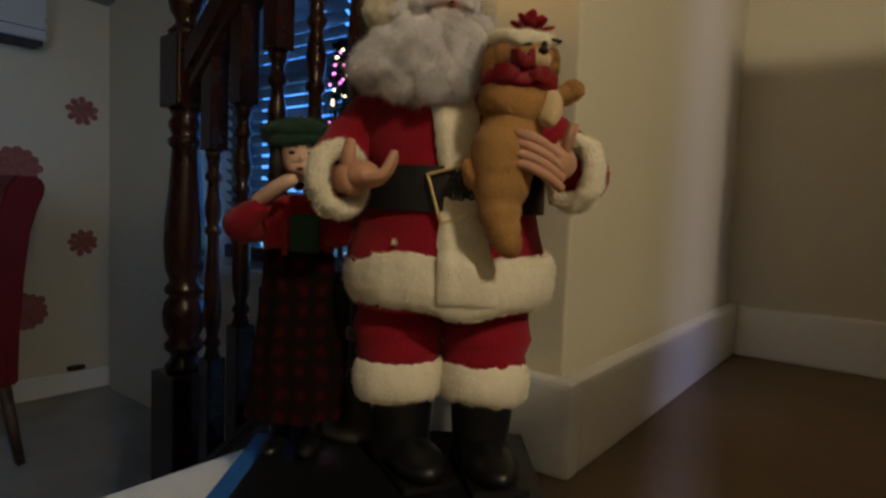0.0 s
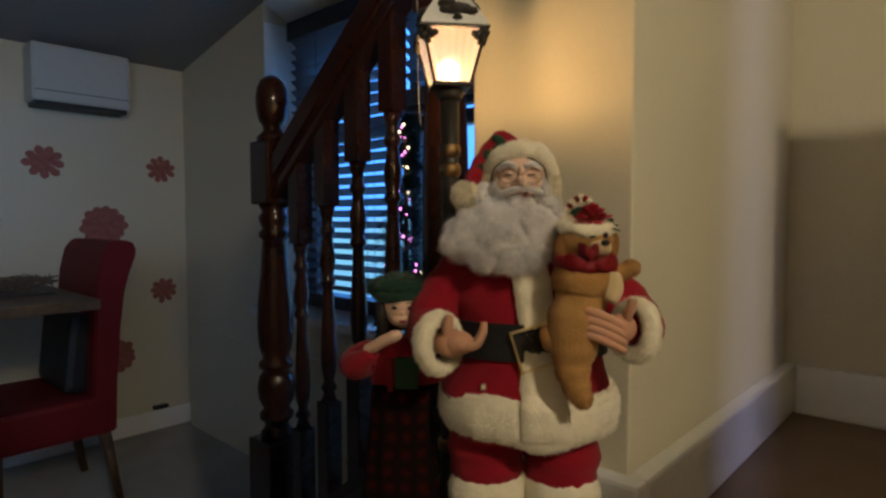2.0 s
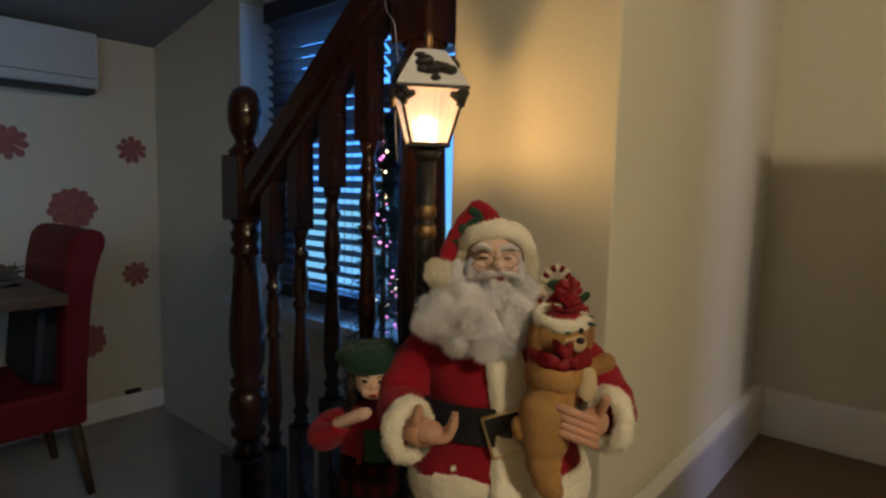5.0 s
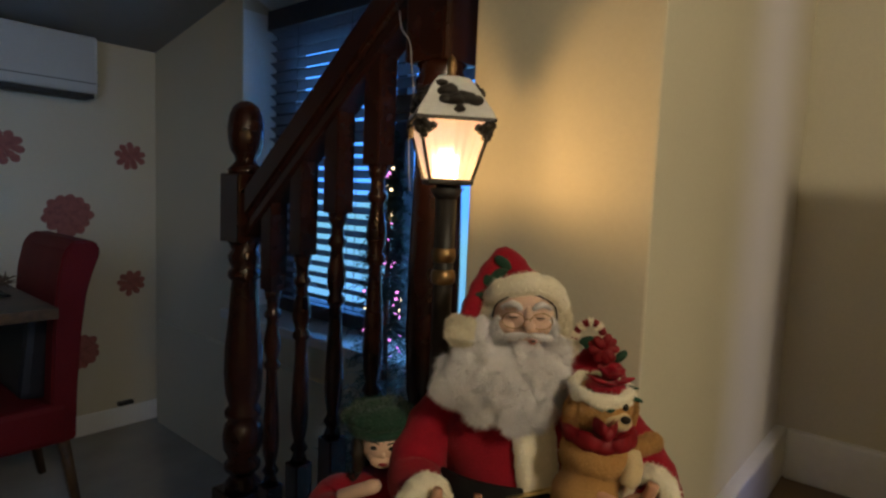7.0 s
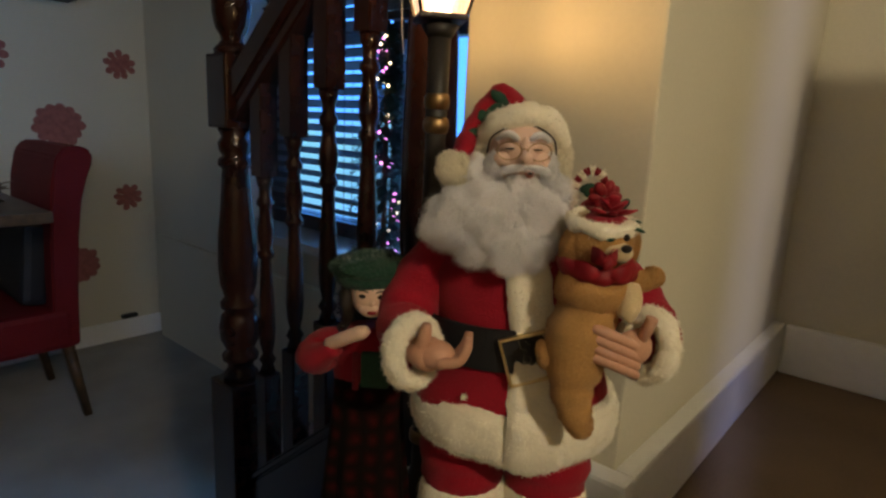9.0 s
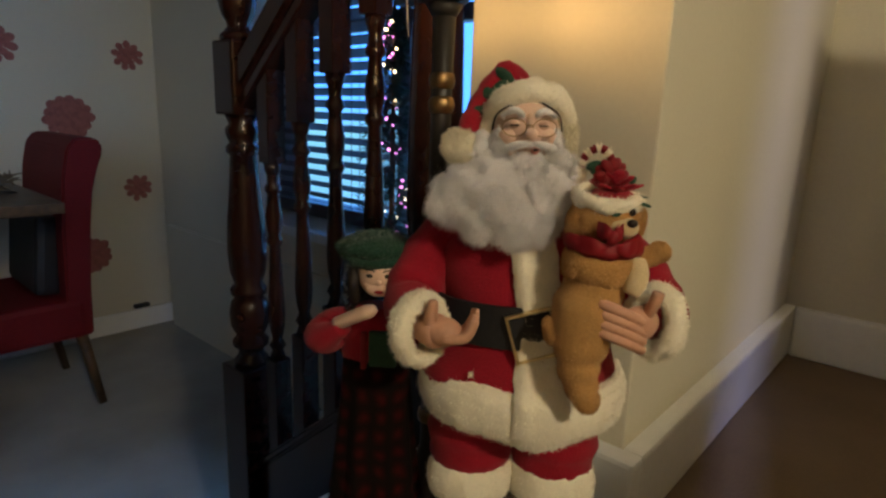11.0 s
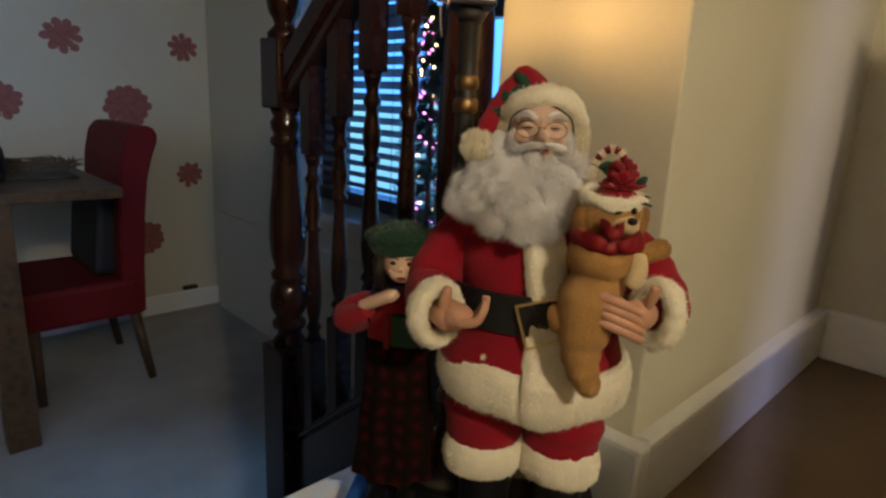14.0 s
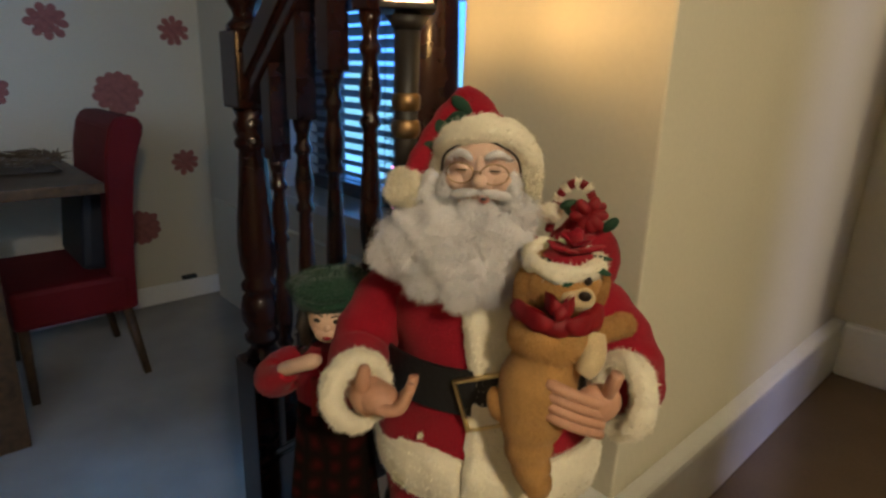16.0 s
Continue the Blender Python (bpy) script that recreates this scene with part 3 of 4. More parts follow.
def bearded_figure():
    mats = [M["felt_red"], M["fleece"], M["beard"], M["black"], M["belt"], M["brass"], M["skin"], M["rosy"], M["dark_paint"], M["leaf"], M["ribbon"], M["plush"], M["face"], M["copper"]]
    RED, FUR, HAIR, BLK, BELT, BRASS, SKIN, ROSY, DARK, LEAF, RIB, TAN, FACE, WIRE = range(14)
    rnd = random.Random(4)
    bm = bmesh.new()
    # base plate
    box(bm, -0.188, -0.150, -0.012, 0.100, 0.066, 0.0, 0.002, BLK)
    # boots
    for sx in (-1, 1):
        x = 0.040 * sx + (0.0 if sx < 0 else 0.004)
        lathe(bm, [(0.030, 0.0), (0.032, 0.012), (0.030, 0.03), (0.033, 0.06), (0.036, 0.085)], 20, Matrix.Translation((x, -0.012, 0)), BLK)
        turn = Matrix.Rotation(radians(24 if sx < 0 else 10), 4, "Z")
        blob(bm, Vector((x, -0.012, 0.016)) + turn @ Vector((0, -0.040, 0)), (0.027, 0.050, 0.017), BLK, 3, turn=turn.to_3x3())
        box(bm, -0.028, -0.086, 0.0, 0.028, 0.034, 0.007, 0.003, BLK, Matrix.Translation((x, -0.012, 0)) @ turn)
    # trousers, with creases
    for sx in (-1, 1):
        x = 0.042 * sx
        rows = [(x * 1.02, -0.006, 0.085), (x * 1.06, -0.006, 0.11), (x * 1.1, -0.004, 0.14), (x, 0, 0.175), (x * 0.9, 0, 0.20)]
        tube(bm, smooth_path(rows, 4), [0.037 + 0.010 * math.sin(i / 16 * math.pi) + 0.002 * math.sin(i * 1.9 + sx) for i in range(17)], 22, RED)
        fur_cuff(bm, (x * 1.04, -0.010, 0.088), (0.05 * sx, 0.10, 1), 0.034, 0.038, 0.023, 0.012, FUR)
    # coat with soft folds
    segs, rings = 56, []
    nz = 26
    for i in range(nz):
        z = 0.165 + (0.405 - 0.165) * i / (nz - 1)
        r = lerp_profile(COAT, z)
        ring = []
        for k in range(segs):
            a = 2 * math.pi * k / segs
            fold = 0.0022 * math.sin(5 * a + z * 40) * (0.6 if 0.25 < z < 0.31 else 1.0) + 0.003 * noise.noise(Vector((math.cos(a) * 2, math.sin(a) * 2, z * 22)))
            ring.append(bm.verts.new(((r + fold) * math.cos(a), (r + fold) * COAT_Y * math.sin(a), z)))
        rings.append(ring)
    for a, b in zip(rings, rings[1:]):
        for k in range(segs):
            f = bm.faces.new((a[k], a[(k + 1) % segs], b[(k + 1) % segs], b[k]))
            f.material_index, f.smooth = RED, True
    # hem of fleece, open a little at the front
    hem = []
    for i in range(150):
        a = 2 * math.pi * i / 150
        dip = -0.012 * math.exp(-((math.cos(a) - 0.12) / 0.30) ** 2) if math.sin(a) < 0 else 0.0
        hem.append((0.005 + 0.100 * math.cos(a), 0.104 * COAT_Y * math.sin(a), 0.197 + dip + 0.002 * math.sin(3 * a)))
    ring_fur(bm, hem, index=FUR, rough=0.0035, scale=130, thick=(0.011, 0.027))
    # front band
    grid = []
    for i in range(34):
        z = 0.178 + (0.40 - 0.178) * i / 33
        w0 = -0.009 - 0.16 * max(0.0, z - 0.295)
        w1 = 0.034 - 0.16 * max(0.0, z - 0.295) if z > 0.262 else 0.034 + (0.262 - z) * 0.22
        row = []
        for k in range(9):
            x = w0 + (w1 - w0) * k / 8
            row.append((x, coat_front(x, z, 0.007 if 0 < k < 8 else 0.002) - (0.010 if z < 0.225 else 0.0), z))
        grid.append(row)
    sheet(bm, grid, FUR, 0.003, 0.0022, 110)
    # seam beads
    blob(bm, (-0.050, coat_front(-0.05, 0.232, 0.003), 0.232), (0.0018, 0.0018, 0.0018), FUR, 1)
    # belt
    segs = 60
    rings = []
    for z, out in ((0.262, 0.0025), (0.2625, 0.0055), (0.304, 0.0055), (0.3045, 0.0025)):
        r = lerp_profile(COAT, 0.285) + 0.008 + out
        rings.append([bm.verts.new((r * math.cos(2 * math.pi * k / segs), r * COAT_Y * math.sin(2 * math.pi * k / segs), z)) for k in range(segs)])
    for a, b in zip(rings, rings[1:]):
        for k in range(segs):
            f = bm.faces.new((a[k], a[(k + 1) % segs], b[(k + 1) % segs], b[k]))
            f.material_index = BELT
    # buckle
    yb = coat_front(0.012, 0.285) - 0.0135
    tilt = Matrix.Translation((0.010, yb, 0.281)) @ Matrix.Rotation(radians(-17), 4, "Y")
    for b in ((-0.026, -0.024, -0.0232, 0.024), (0.0232, -0.024, 0.026, 0.024), (-0.0232, -0.024, 0.0232, -0.0212), (-0.0232, 0.0212, 0.0232, 0.024)):
        box(bm, b[0], -0.004, b[1], b[2], 0.002, b[3], 0.001, BRASS, tilt)
    # the open arm
    sh, el, wr = (-0.078, -0.004, 0.352), (-0.112, -0.045, 0.292), (-0.098, -0.092, 0.290)
    tube(bm, smooth_path([(-0.055, 0.0, 0.368), sh, (-0.103, -0.020, 0.318), el, wr], 5), [0.029 + 0.004 * math.sin(i * 0.17) - 0.00025 * i + 0.0012 * math.sin(i * 1.7) for i in range(21)], 22, RED)
    fur_cuff(bm, (-0.098, -0.100, 0.287), (0.62, -0.55, 0.05), 0.027, 0.024, 0.012, 0.0085, FUR)
    tube(bm, smooth_path([(-0.098, -0.094, 0.288), (-0.088, -0.106, 0.289), (-0.078, -0.114, 0.290)], 4), [0.013, 0.013, 0.0135, 0.014, 0.015, 0.016, 0.016, 0.015, 0.012], 14, SKIN)
    blob(bm, (-0.076, -0.114, 0.291), (0.017, 0.015, 0.013), SKIN, 3, turn=Matrix.Rotation(radians(-25), 3, "Z"))
    for k in range(4):
        y = -0.104 - 0.0072 * k
        finger(bm, [(-0.074, y, 0.289), (-0.063, y - 0.003, 0.287 + 0.001 * k), (-0.055, y - 0.004, 0.294), (-0.050, y - 0.003, 0.304), (-0.049, y - 0.002, 0.313 - 0.003 * abs(k - 1))],
               [0.0056 - 0.00012 * i for i in range(17)], SKIN)
    finger(bm, [(-0.088, -0.114, 0.296), (-0.087, -0.119, 0.308), (-0.085, -0.120, 0.321)], [0.0068, 0.0066, 0.0064, 0.0062, 0.0060, 0.0056, 0.0052, 0.0046, 0.0036], SKIN)
    # the holding arm
    tube(bm, smooth_path([(0.055, 0.0, 0.368), (0.082, -0.004, 0.348), (0.110, -0.022, 0.324), (0.124, -0.052, 0.302), (0.116, -0.084, 0.303)], 5),
         [0.030 + 0.004 * math.sin(i * 0.17) - 0.00025 * i + 0.0012 * math.sin(i * 1.9) for i in range(21)], 22, RED)
    fur_cuff(bm, (0.113, -0.086, 0.301), (-0.75, -0.62, 0.10), 0.027, 0.022, 0.011, 0.0090, FUR)
    blob(bm, (0.090, -0.116, 0.308), (0.020, 0.011, 0.016), SKIN, 3, turn=Matrix.Rotation(radians(25), 3, "Z"))
    for k in range(4):
        z = 0.312 - 0.0080 * k
        finger(bm, [(0.094, -0.120, z - 0.002), (0.078, -0.132, z + 0.008), (0.063, -0.136, z + 0.015), (0.053, -0.131, z + 0.017)], 0.0046, SKIN)
    finger(bm, [(0.096, -0.118, 0.318), (0.098, -0.126, 0.330), (0.100, -0.128, 0.340)], 0.0052, SKIN)
    # head
    first = len(bm.faces)
    hx, hy, hz = -0.010, -0.032, 0.458
    blob(bm, (hx, hy - 0.004, hz + 0.003), (0.031, 0.041, 0.042), FACE, 4)
    blob(bm, (hx + 0.002, hy - 0.049, hz + 0.004), (0.0058, 0.0080, 0.0058), FACE, 3)
    blob(bm, (hx + 0.001, hy - 0.043, hz + 0.012), (0.0042, 0.0060, 0.0105), FACE, 2)
    for sx in (-1, 1):
        blob(bm, (hx + 0.016 * sx, hy - 0.034, hz + 0.001), (0.0100, 0.0095, 0.0085), FACE, 3)
        blob(bm, (hx + 0.017 * sx, hy - 0.0385, hz + 0.001), (0.0055, 0.0050, 0.0045), ROSY, 2)
        blob(bm, (hx + 0.0125 * sx, hy - 0.0400, hz + 0.0120), (0.0058, 0.0042, 0.0042), FACE, 3)
        blob(bm, (hx + 0.0125 * sx, hy - 0.0432, hz + 0.0112), (0.0046, 0.0018, 0.0009), DARK, 2)
        tube(bm, smooth_path([(hx + 0.005 * sx, hy - 0.044, hz + 0.0195), (hx + 0.014 * sx, hy - 0.042, hz + 0.0240), (hx + 0.024 * sx, hy - 0.033, hz + 0.0185)], 4),
             [0.0016, 0.0024, 0.0029, 0.0031, 0.0031, 0.0029, 0.0025, 0.0019, 0.0010], 8, HAIR)
        ring = loop_ring((hx + 0.0130 * sx, hy - 0.050, hz + 0.0095), (0.15 * sx, -1, 0), 0.0076, 0.0105, 20)
        tube(bm, ring + [ring[0]], 0.0005, 6, WIRE)
        # whiskers over the cheeks
        blob(bm, (hx + 0.024 * sx, hy - 0.026, hz - 0.008), (0.0090, 0.014, 0.016), HAIR, 4, 0.004, 90)
        tube(bm, smooth_path([(hx + 0.003, hy - 0.050, hz - 0.0035), (hx + 0.003 + 0.010 * sx, hy - 0.049, hz - 0.0050), (hx + 0.003 + 0.022 * sx, hy - 0.041, hz - 0.0085)], 5),
             [0.0010, 0.0016, 0.0022, 0.0028, 0.0032, 0.0034, 0.0036, 0.0036, 0.0034, 0.0030, 0.0020], 10, HAIR)
    tube(bm, [(hx - 0.003, hy - 0.052, hz + 0.011), (hx, hy - 0.053, hz + 0.012), (hx + 0.003, hy - 0.052, hz + 0.011)], 0.0005, 6, WIRE)
    blob(bm, (hx + 0.006, hy - 0.0480, hz - 0.0095), (0.0042, 0.0040, 0.0036), ROSY, 2)
    blob(bm, (hx + 0.006, hy - 0.0510, hz - 0.0090), (0.0026, 0.0018, 0.0014), DARK, 2)
    # dark hairline under the hat
    tube(bm, smooth_path([(hx - 0.031, hy - 0.020, hz + 0.006), (hx - 0.026, hy - 0.028, hz + 0.022), (hx, hy - 0.034, hz + 0.033), (hx + 0.026, hy - 0.028, hz + 0.022), (hx + 0.032, hy - 0.020, hz + 0.004)], 6), 0.0009, 8, DARK)
    # beard: soft heaps of hair, wide at the figure's open arm
    for x, y, z, w, d, h in ((-0.026, -0.056, 0.412, 0.054, 0.030, 0.034), (-0.064, -0.056, 0.402, 0.029, 0.024, 0.026), (-0.018, -0.066, 0.387, 0.036, 0.023, 0.023),
                             (0.010, -0.064, 0.404, 0.024, 0.024, 0.032), (0.022, -0.050, 0.432, 0.014, 0.020, 0.020), (-0.046, -0.048, 0.434, 0.017, 0.020, 0.024),
                             (-0.006, -0.070, 0.431, 0.024, 0.015, 0.015), (-0.052, -0.070, 0.384, 0.020, 0.015, 0.014), (-0.018, -0.084, 0.374, 0.015, 0.011, 0.014),
                             (0.006, -0.082, 0.382, 0.013, 0.011, 0.016), (-0.078, -0.058, 0.392, 0.016, 0.016, 0.016), (-0.036, -0.078, 0.404, 0.022, 0.014, 0.017)):
        blob(bm, (x, y, z), (w, d, h), HAIR, 4, 0.011, 55, seed=x * 300)
    bm.faces.ensure_lookup_table()
    roots = []
    for f in bm.faces[first:]:
        f.normal_update()
        if f.material_index == HAIR and f.normal.y < 0.35:
            roots.append((f.calc_center_median(), f.normal.copy()))
    for p, n in roots:
        for _ in range(3):
            flow = Vector(((p.x - hx) * 7, -0.15, -0.75))
            d = (n * 0.42 + flow * 0.6 + Vector((rnd.uniform(-0.5, 0.5), rnd.uniform(-0.4, 0.4), rnd.uniform(-0.4, 0.4)))).normalized()
            side = d.cross(n)
            if side.length < 1e-3:
                continue
            side.normalize()
            ln, ph, amp, w = rnd.uniform(0.004, 0.009) * (0.45 if p.z > hz - 0.012 else 1.0), rnd.uniform(0, 6.28), rnd.uniform(0.0008, 0.0024), rnd.uniform(0.00025, 0.0005)
            last = None
            q0 = p - n * 0.001 + Vector((rnd.uniform(-0.0015, 0.0015), 0, rnd.uniform(-0.0015, 0.0015)))
            for k in range(5):
                u = k / 4
                c = q0 + d * ln * u + side * amp * math.sin(ph + u * 5.5) + n * amp * math.cos(ph + u * 5.5) * u
                e = (side + n * 0.4) * w * (1 - 0.8 * u)
                pair = (bm.verts.new(c - e), bm.verts.new(c + e))
                if last:
                    f = bm.faces.new((last[0], last[1], pair[1], pair[0]))
                    f.material_index, f.smooth = HAIR, True
                last = pair
    # hat: a fleece brim like a hood, the cone bent over to the pompom
    brim = []
    for i in range(44):
        a = 2 * math.pi * i / 44
        brim.append((hx + 0.002 + 0.0340 * math.cos(a), -0.025 + 0.035 * math.sin(a), 0.468 - 0.030 * math.sin(a)))
    ring_fur(bm, brim, index=FUR, rough=0.004, scale=100, thick=(0.0115, 0.0120))
    for sx in (-1, 1):
        blob(bm, (hx + 0.001 + 0.037 * sx, -0.036, 0.455), (0.0095, 0.015, 0.021), FUR, 4, 0.005, 85)
    cone = smooth_path([(hx + 0.001, -0.020, 0.470), (hx - 0.002, -0.010, 0.486), (hx - 0.007, -0.004, 0.500), (-0.028, -0.002, 0.5205), (-0.044, -0.013, 0.500), (-0.057, -0.030, 0.477), (-0.067, -0.046, 0.458)], 5)
    prof = [0.033, 0.027, 0.019, 0.0085, 0.0115, 0.0110, 0.008]
    nn = len(cone)
    rad = []
    for i in range(nn):
        u = i / (nn - 1) * (len(prof) - 1)
        k = min(int(u), len(prof) - 2)
        rad.append(prof[k] + (prof[k + 1] - prof[k]) * (u - k) + 0.0009 * math.sin(i * 1.7))
    tube(bm, cone, rad, 24, RED)
    blob(bm, (-0.070, -0.052, 0.448), (0.0155, 0.0155, 0.0155), FUR, 4, 0.005, 120)
    # dark holly leaves down the side of the hat
    for x, y, z, l, a in ((-0.031, -0.021, 0.514, 0.011, 0.6), (-0.043, -0.031, 0.491, 0.013, 1.0), (-0.048, -0.038, 0.480, 0.011, 0.2), (-0.035, -0.026, 0.503, 0.010, -0.5)):
        blob(bm, (x, y, z), (l, 0.0022, l * 0.5), LEAF, 3, 0.002, 150, turn=Matrix.Rotation(a, 3, "Y"))
    # sack of small gifts behind the shoulder
    blob(bm, (0.082, 0.036, 0.372), (0.034, 0.030, 0.046), RED, 3, 0.006, 40)
    cane = smooth_path([(0.050, 0.030, 0.40), (0.055, 0.028, 0.426), (0.060, 0.026, 0.4400), (0.072, 0.024, 0.4480), (0.083, 0.022, 0.441), (0.088, 0.022, 0.426)], 5)
    for i in range(len(cane) - 1):
        tube(bm, cane[i:i + 2], 0.0042, 10, FUR if (i // 2) % 2 else RIB)
    rn = random.Random(9)
    for k in range(9):
        a = 2 * math.pi * k / 9 + rn.uniform(-0.2, 0.2)
        blob(bm, (0.082 + 0.009 * math.cos(a), 0.004 + rn.uniform(-0.006, 0.004), 0.424 + 0.009 * math.sin(a)), (0.0085, 0.004, 0.0055), RIB, 2, turn=Matrix.Rotation(-a, 3, "Y"))
    for dx, dz, a in ((-0.026, 0.008, 0.4), (0.030, -0.008, -0.8), (-0.032, 0.018, -0.3)):
        blob(bm, (0.084 + dx * 0.6, 0.006, 0.420 + dz * 0.6), (0.009, 0.003, 0.005), LEAF, 2, turn=Matrix.Rotation(a, 3, "Y"))
    blob(bm, (0.050, 0.020, 0.420), (0.010, 0.010, 0.010), FUR, 2, 0.003, 90)
    fuzz(bm, FUR, 6, 0.0030, 0.0004, 5)
    ob = finish("christmas_figure", bm, mats)
    ob.matrix_world = FIG
    return tagged(ob, "bearded decorative figure in red felt coat with white fleece trim", "christmas figure")


bearded_figure()


def plush_toy():
    mats = [M["plush"], M["fleece"], M["felt_red"], M["ribbon"], M["dark_paint"], M["leaf"], M["cream_plush"]]
    TAN, FUR, RED, RIB, DARK, LEAF, PALE = range(7)
    bm = bmesh.new()
    # hips, tapering into the hanging legs
    body = smooth_path([(0.056, -0.102, 0.362), (0.052, -0.106, 0.338), (0.046, -0.109, 0.314), (0.044, -0.111, 0.290), (0.043, -0.114, 0.266), (0.047, -0.118, 0.247), (0.052, -0.122, 0.235)], 6)
    prof = [0.022, 0.026, 0.0295, 0.0255, 0.0185, 0.0145, 0.0105]
    n = len(body)
    rad = []
    for i in range(n):
        u = i / (n - 1) * (len(prof) - 1)
        k = min(int(u), len(prof) - 2)
        t = u - k
        t = t * t * (3 - 2 * t)
        rad.append(prof[k] * (1 - t) + prof[k + 1] * t + 0.0006 * math.sin(i * 1.3))
    tube(bm, body, rad, 26, TAN)
    blob(bm, (0.052, -0.123, 0.237), (0.0110, 0.0105, 0.0115), TAN, 3, 0.002, 90)
    # chest and shoulders heaped over the hips
    blob(bm, (0.053, -0.110, 0.357), (0.030, 0.027, 0.021), TAN, 4, 0.003, 60)
    blob(bm, (0.036, -0.113, 0.359), (0.0145, 0.018, 0.017), TAN, 4, 0.002, 70)
    # little paw by the belt, raised paw, and the pale paw between the fingers
    blob(bm, (0.0165, -0.112, 0.296), (0.0065, 0.0075, 0.014), TAN, 3, 0.002, 90, turn=Matrix.Rotation(radians(-14), 3, "Y"))
    tube(bm, smooth_path([(0.078, -0.106, 0.362), (0.090, -0.109, 0.364), (0.101, -0.110, 0.369)], 5), [0.011, 0.0108, 0.0102, 0.0098, 0.0094, 0.009, 0.009, 0.009, 0.009, 0.0088, 0.008], 14, TAN)
    blob(bm, (0.102, -0.110, 0.370), (0.0095, 0.0090, 0.0088), TAN, 3)
    tube(bm, smooth_path([(0.082, -0.116, 0.362), (0.082, -0.126, 0.350), (0.076, -0.130, 0.338)], 5), [0.0085, 0.0088, 0.009, 0.0092, 0.0092, 0.009, 0.0088, 0.0085, 0.008, 0.0072, 0.006], 14, PALE)
    # head, drooping ears, pale muzzle
    blob(bm, (0.057, -0.101, 0.396), (0.0285, 0.027, 0.024), TAN, 4, 0.002, 70)
    blob(bm, (0.0335, -0.104, 0.392), (0.0095, 0.0115, 0.0200), TAN, 4, 0.002, 80, turn=Matrix.Rotation(radians(10), 3, "Y"))
    blob(bm, (0.083, -0.099, 0.394), (0.0080, 0.0110, 0.0165), TAN, 4, 0.002, 80)
    blob(bm, (0.067, -0.122, 0.392), (0.0130, 0.0110, 0.0090), PALE, 3, 0.001, 90)
    blob(bm, (0.0715, -0.132, 0.3970), (0.0046, 0.0036, 0.0036), DARK, 2)
    for x, y in ((0.053, -0.1255), (0.0735, -0.1220)):
        blob(bm, (x, y, 0.4045), (0.0030, 0.0024, 0.0034), DARK, 2)
    # fleece-brimmed hat with a folded red top and a dark green leaf
    ring_fur(bm, loop_ring((0.058, -0.099, 0.4115), (0.08, -0.10, 1), 0.0240, 0.0260, 30), index=FUR, rough=0.004, scale=110, thick=(0.0060, 0.0062))
    blob(bm, (0.060, -0.100, 0.414), (0.0195, 0.0205, 0.0085), RED, 3, 0.002, 80)
    rn = random.Random(12)
    for ring, (count, reach, lift) in enumerate(((7, 0.0125, 0.0), (6, 0.0075, 0.005), (4, 0.003, 0.0085))):
        for k in range(count):
            a = 2 * math.pi * (k + 0.4 * ring) / count + rn.uniform(-0.2, 0.2)
            way = Matrix.Rotation(a, 3, "Z") @ Matrix.Rotation(-0.35 - 0.35 * ring + rn.uniform(-0.2, 0.2), 3, "Y")
            blob(bm, Vector((0.064, -0.103, 0.4185 + lift)) + way @ Vector((reach, 0, 0)), (0.0105 - 0.0015 * ring, 0.0052, 0.0018), RED, 2, 0.0015, 140, turn=way)
    for a, t in ((-1.75, 0.5), (-0.55, 0.25), (0.3, 0.1), (3.6, 0.1)):
        way = Matrix.Rotation(a, 3, "Z") @ Matrix.Rotation(t, 3, "Y")
        blob(bm, Vector((0.063, -0.103, 0.4165)) + way @ Vector((0.021, 0, 0)), (0.0105, 0.0058, 0.0016), LEAF, 2, 0.0015, 140, turn=way)
    # wide satin scarf and a standing bow
    ring_fur(bm, loop_ring((0.055, -0.106, 0.3775), (0.05, -0.16, 1), 0.0265, 0.0285, 30), index=RIB, rough=0.004, scale=90, thick=(0.0055, 0.0072))
    for x0, z0, sx, ln in ((0.056, 0.389, -1, 0.011), (0.056, 0.389, 1, 0.010), (0.052, 0.377, -1, 0.020), (0.060, 0.376, 1, 0.018)):
        for up in (-1, 1):
            rows = []
            for k in range(7):
                u = k / 6
                w = 0.0026 + 0.0042 * math.sin(min(1.0, u * 1.2) * math.pi * 0.62)
                c = Vector((x0 + sx * ln * u, -0.137 + 0.008 * u * u - 0.0034 * math.sin(u * math.pi) * up, z0 + 0.002 * u))
                rows.append([c + Vector((0, 0, -w)), c + Vector((0, -0.0024 * up, 0)), c + Vector((0, 0, w))])
            sheet(bm, rows, RIB, 0.0)
    blob(bm, (0.056, -0.139, 0.386), (0.0045, 0.0042, 0.0055), RIB, 3, 0.002, 120)
    fuzz(bm, TAN, 5, 0.0014, 0.0004, 6)
    fuzz(bm, FUR, 4, 0.0026, 0.0004, 7)
    ob = finish("plush_toy", bm, mats)
    ob.matrix_world = FIG
    return tagged(ob, "tan plush toy with red bow and small red hat", "plush toy")


plush_toy()


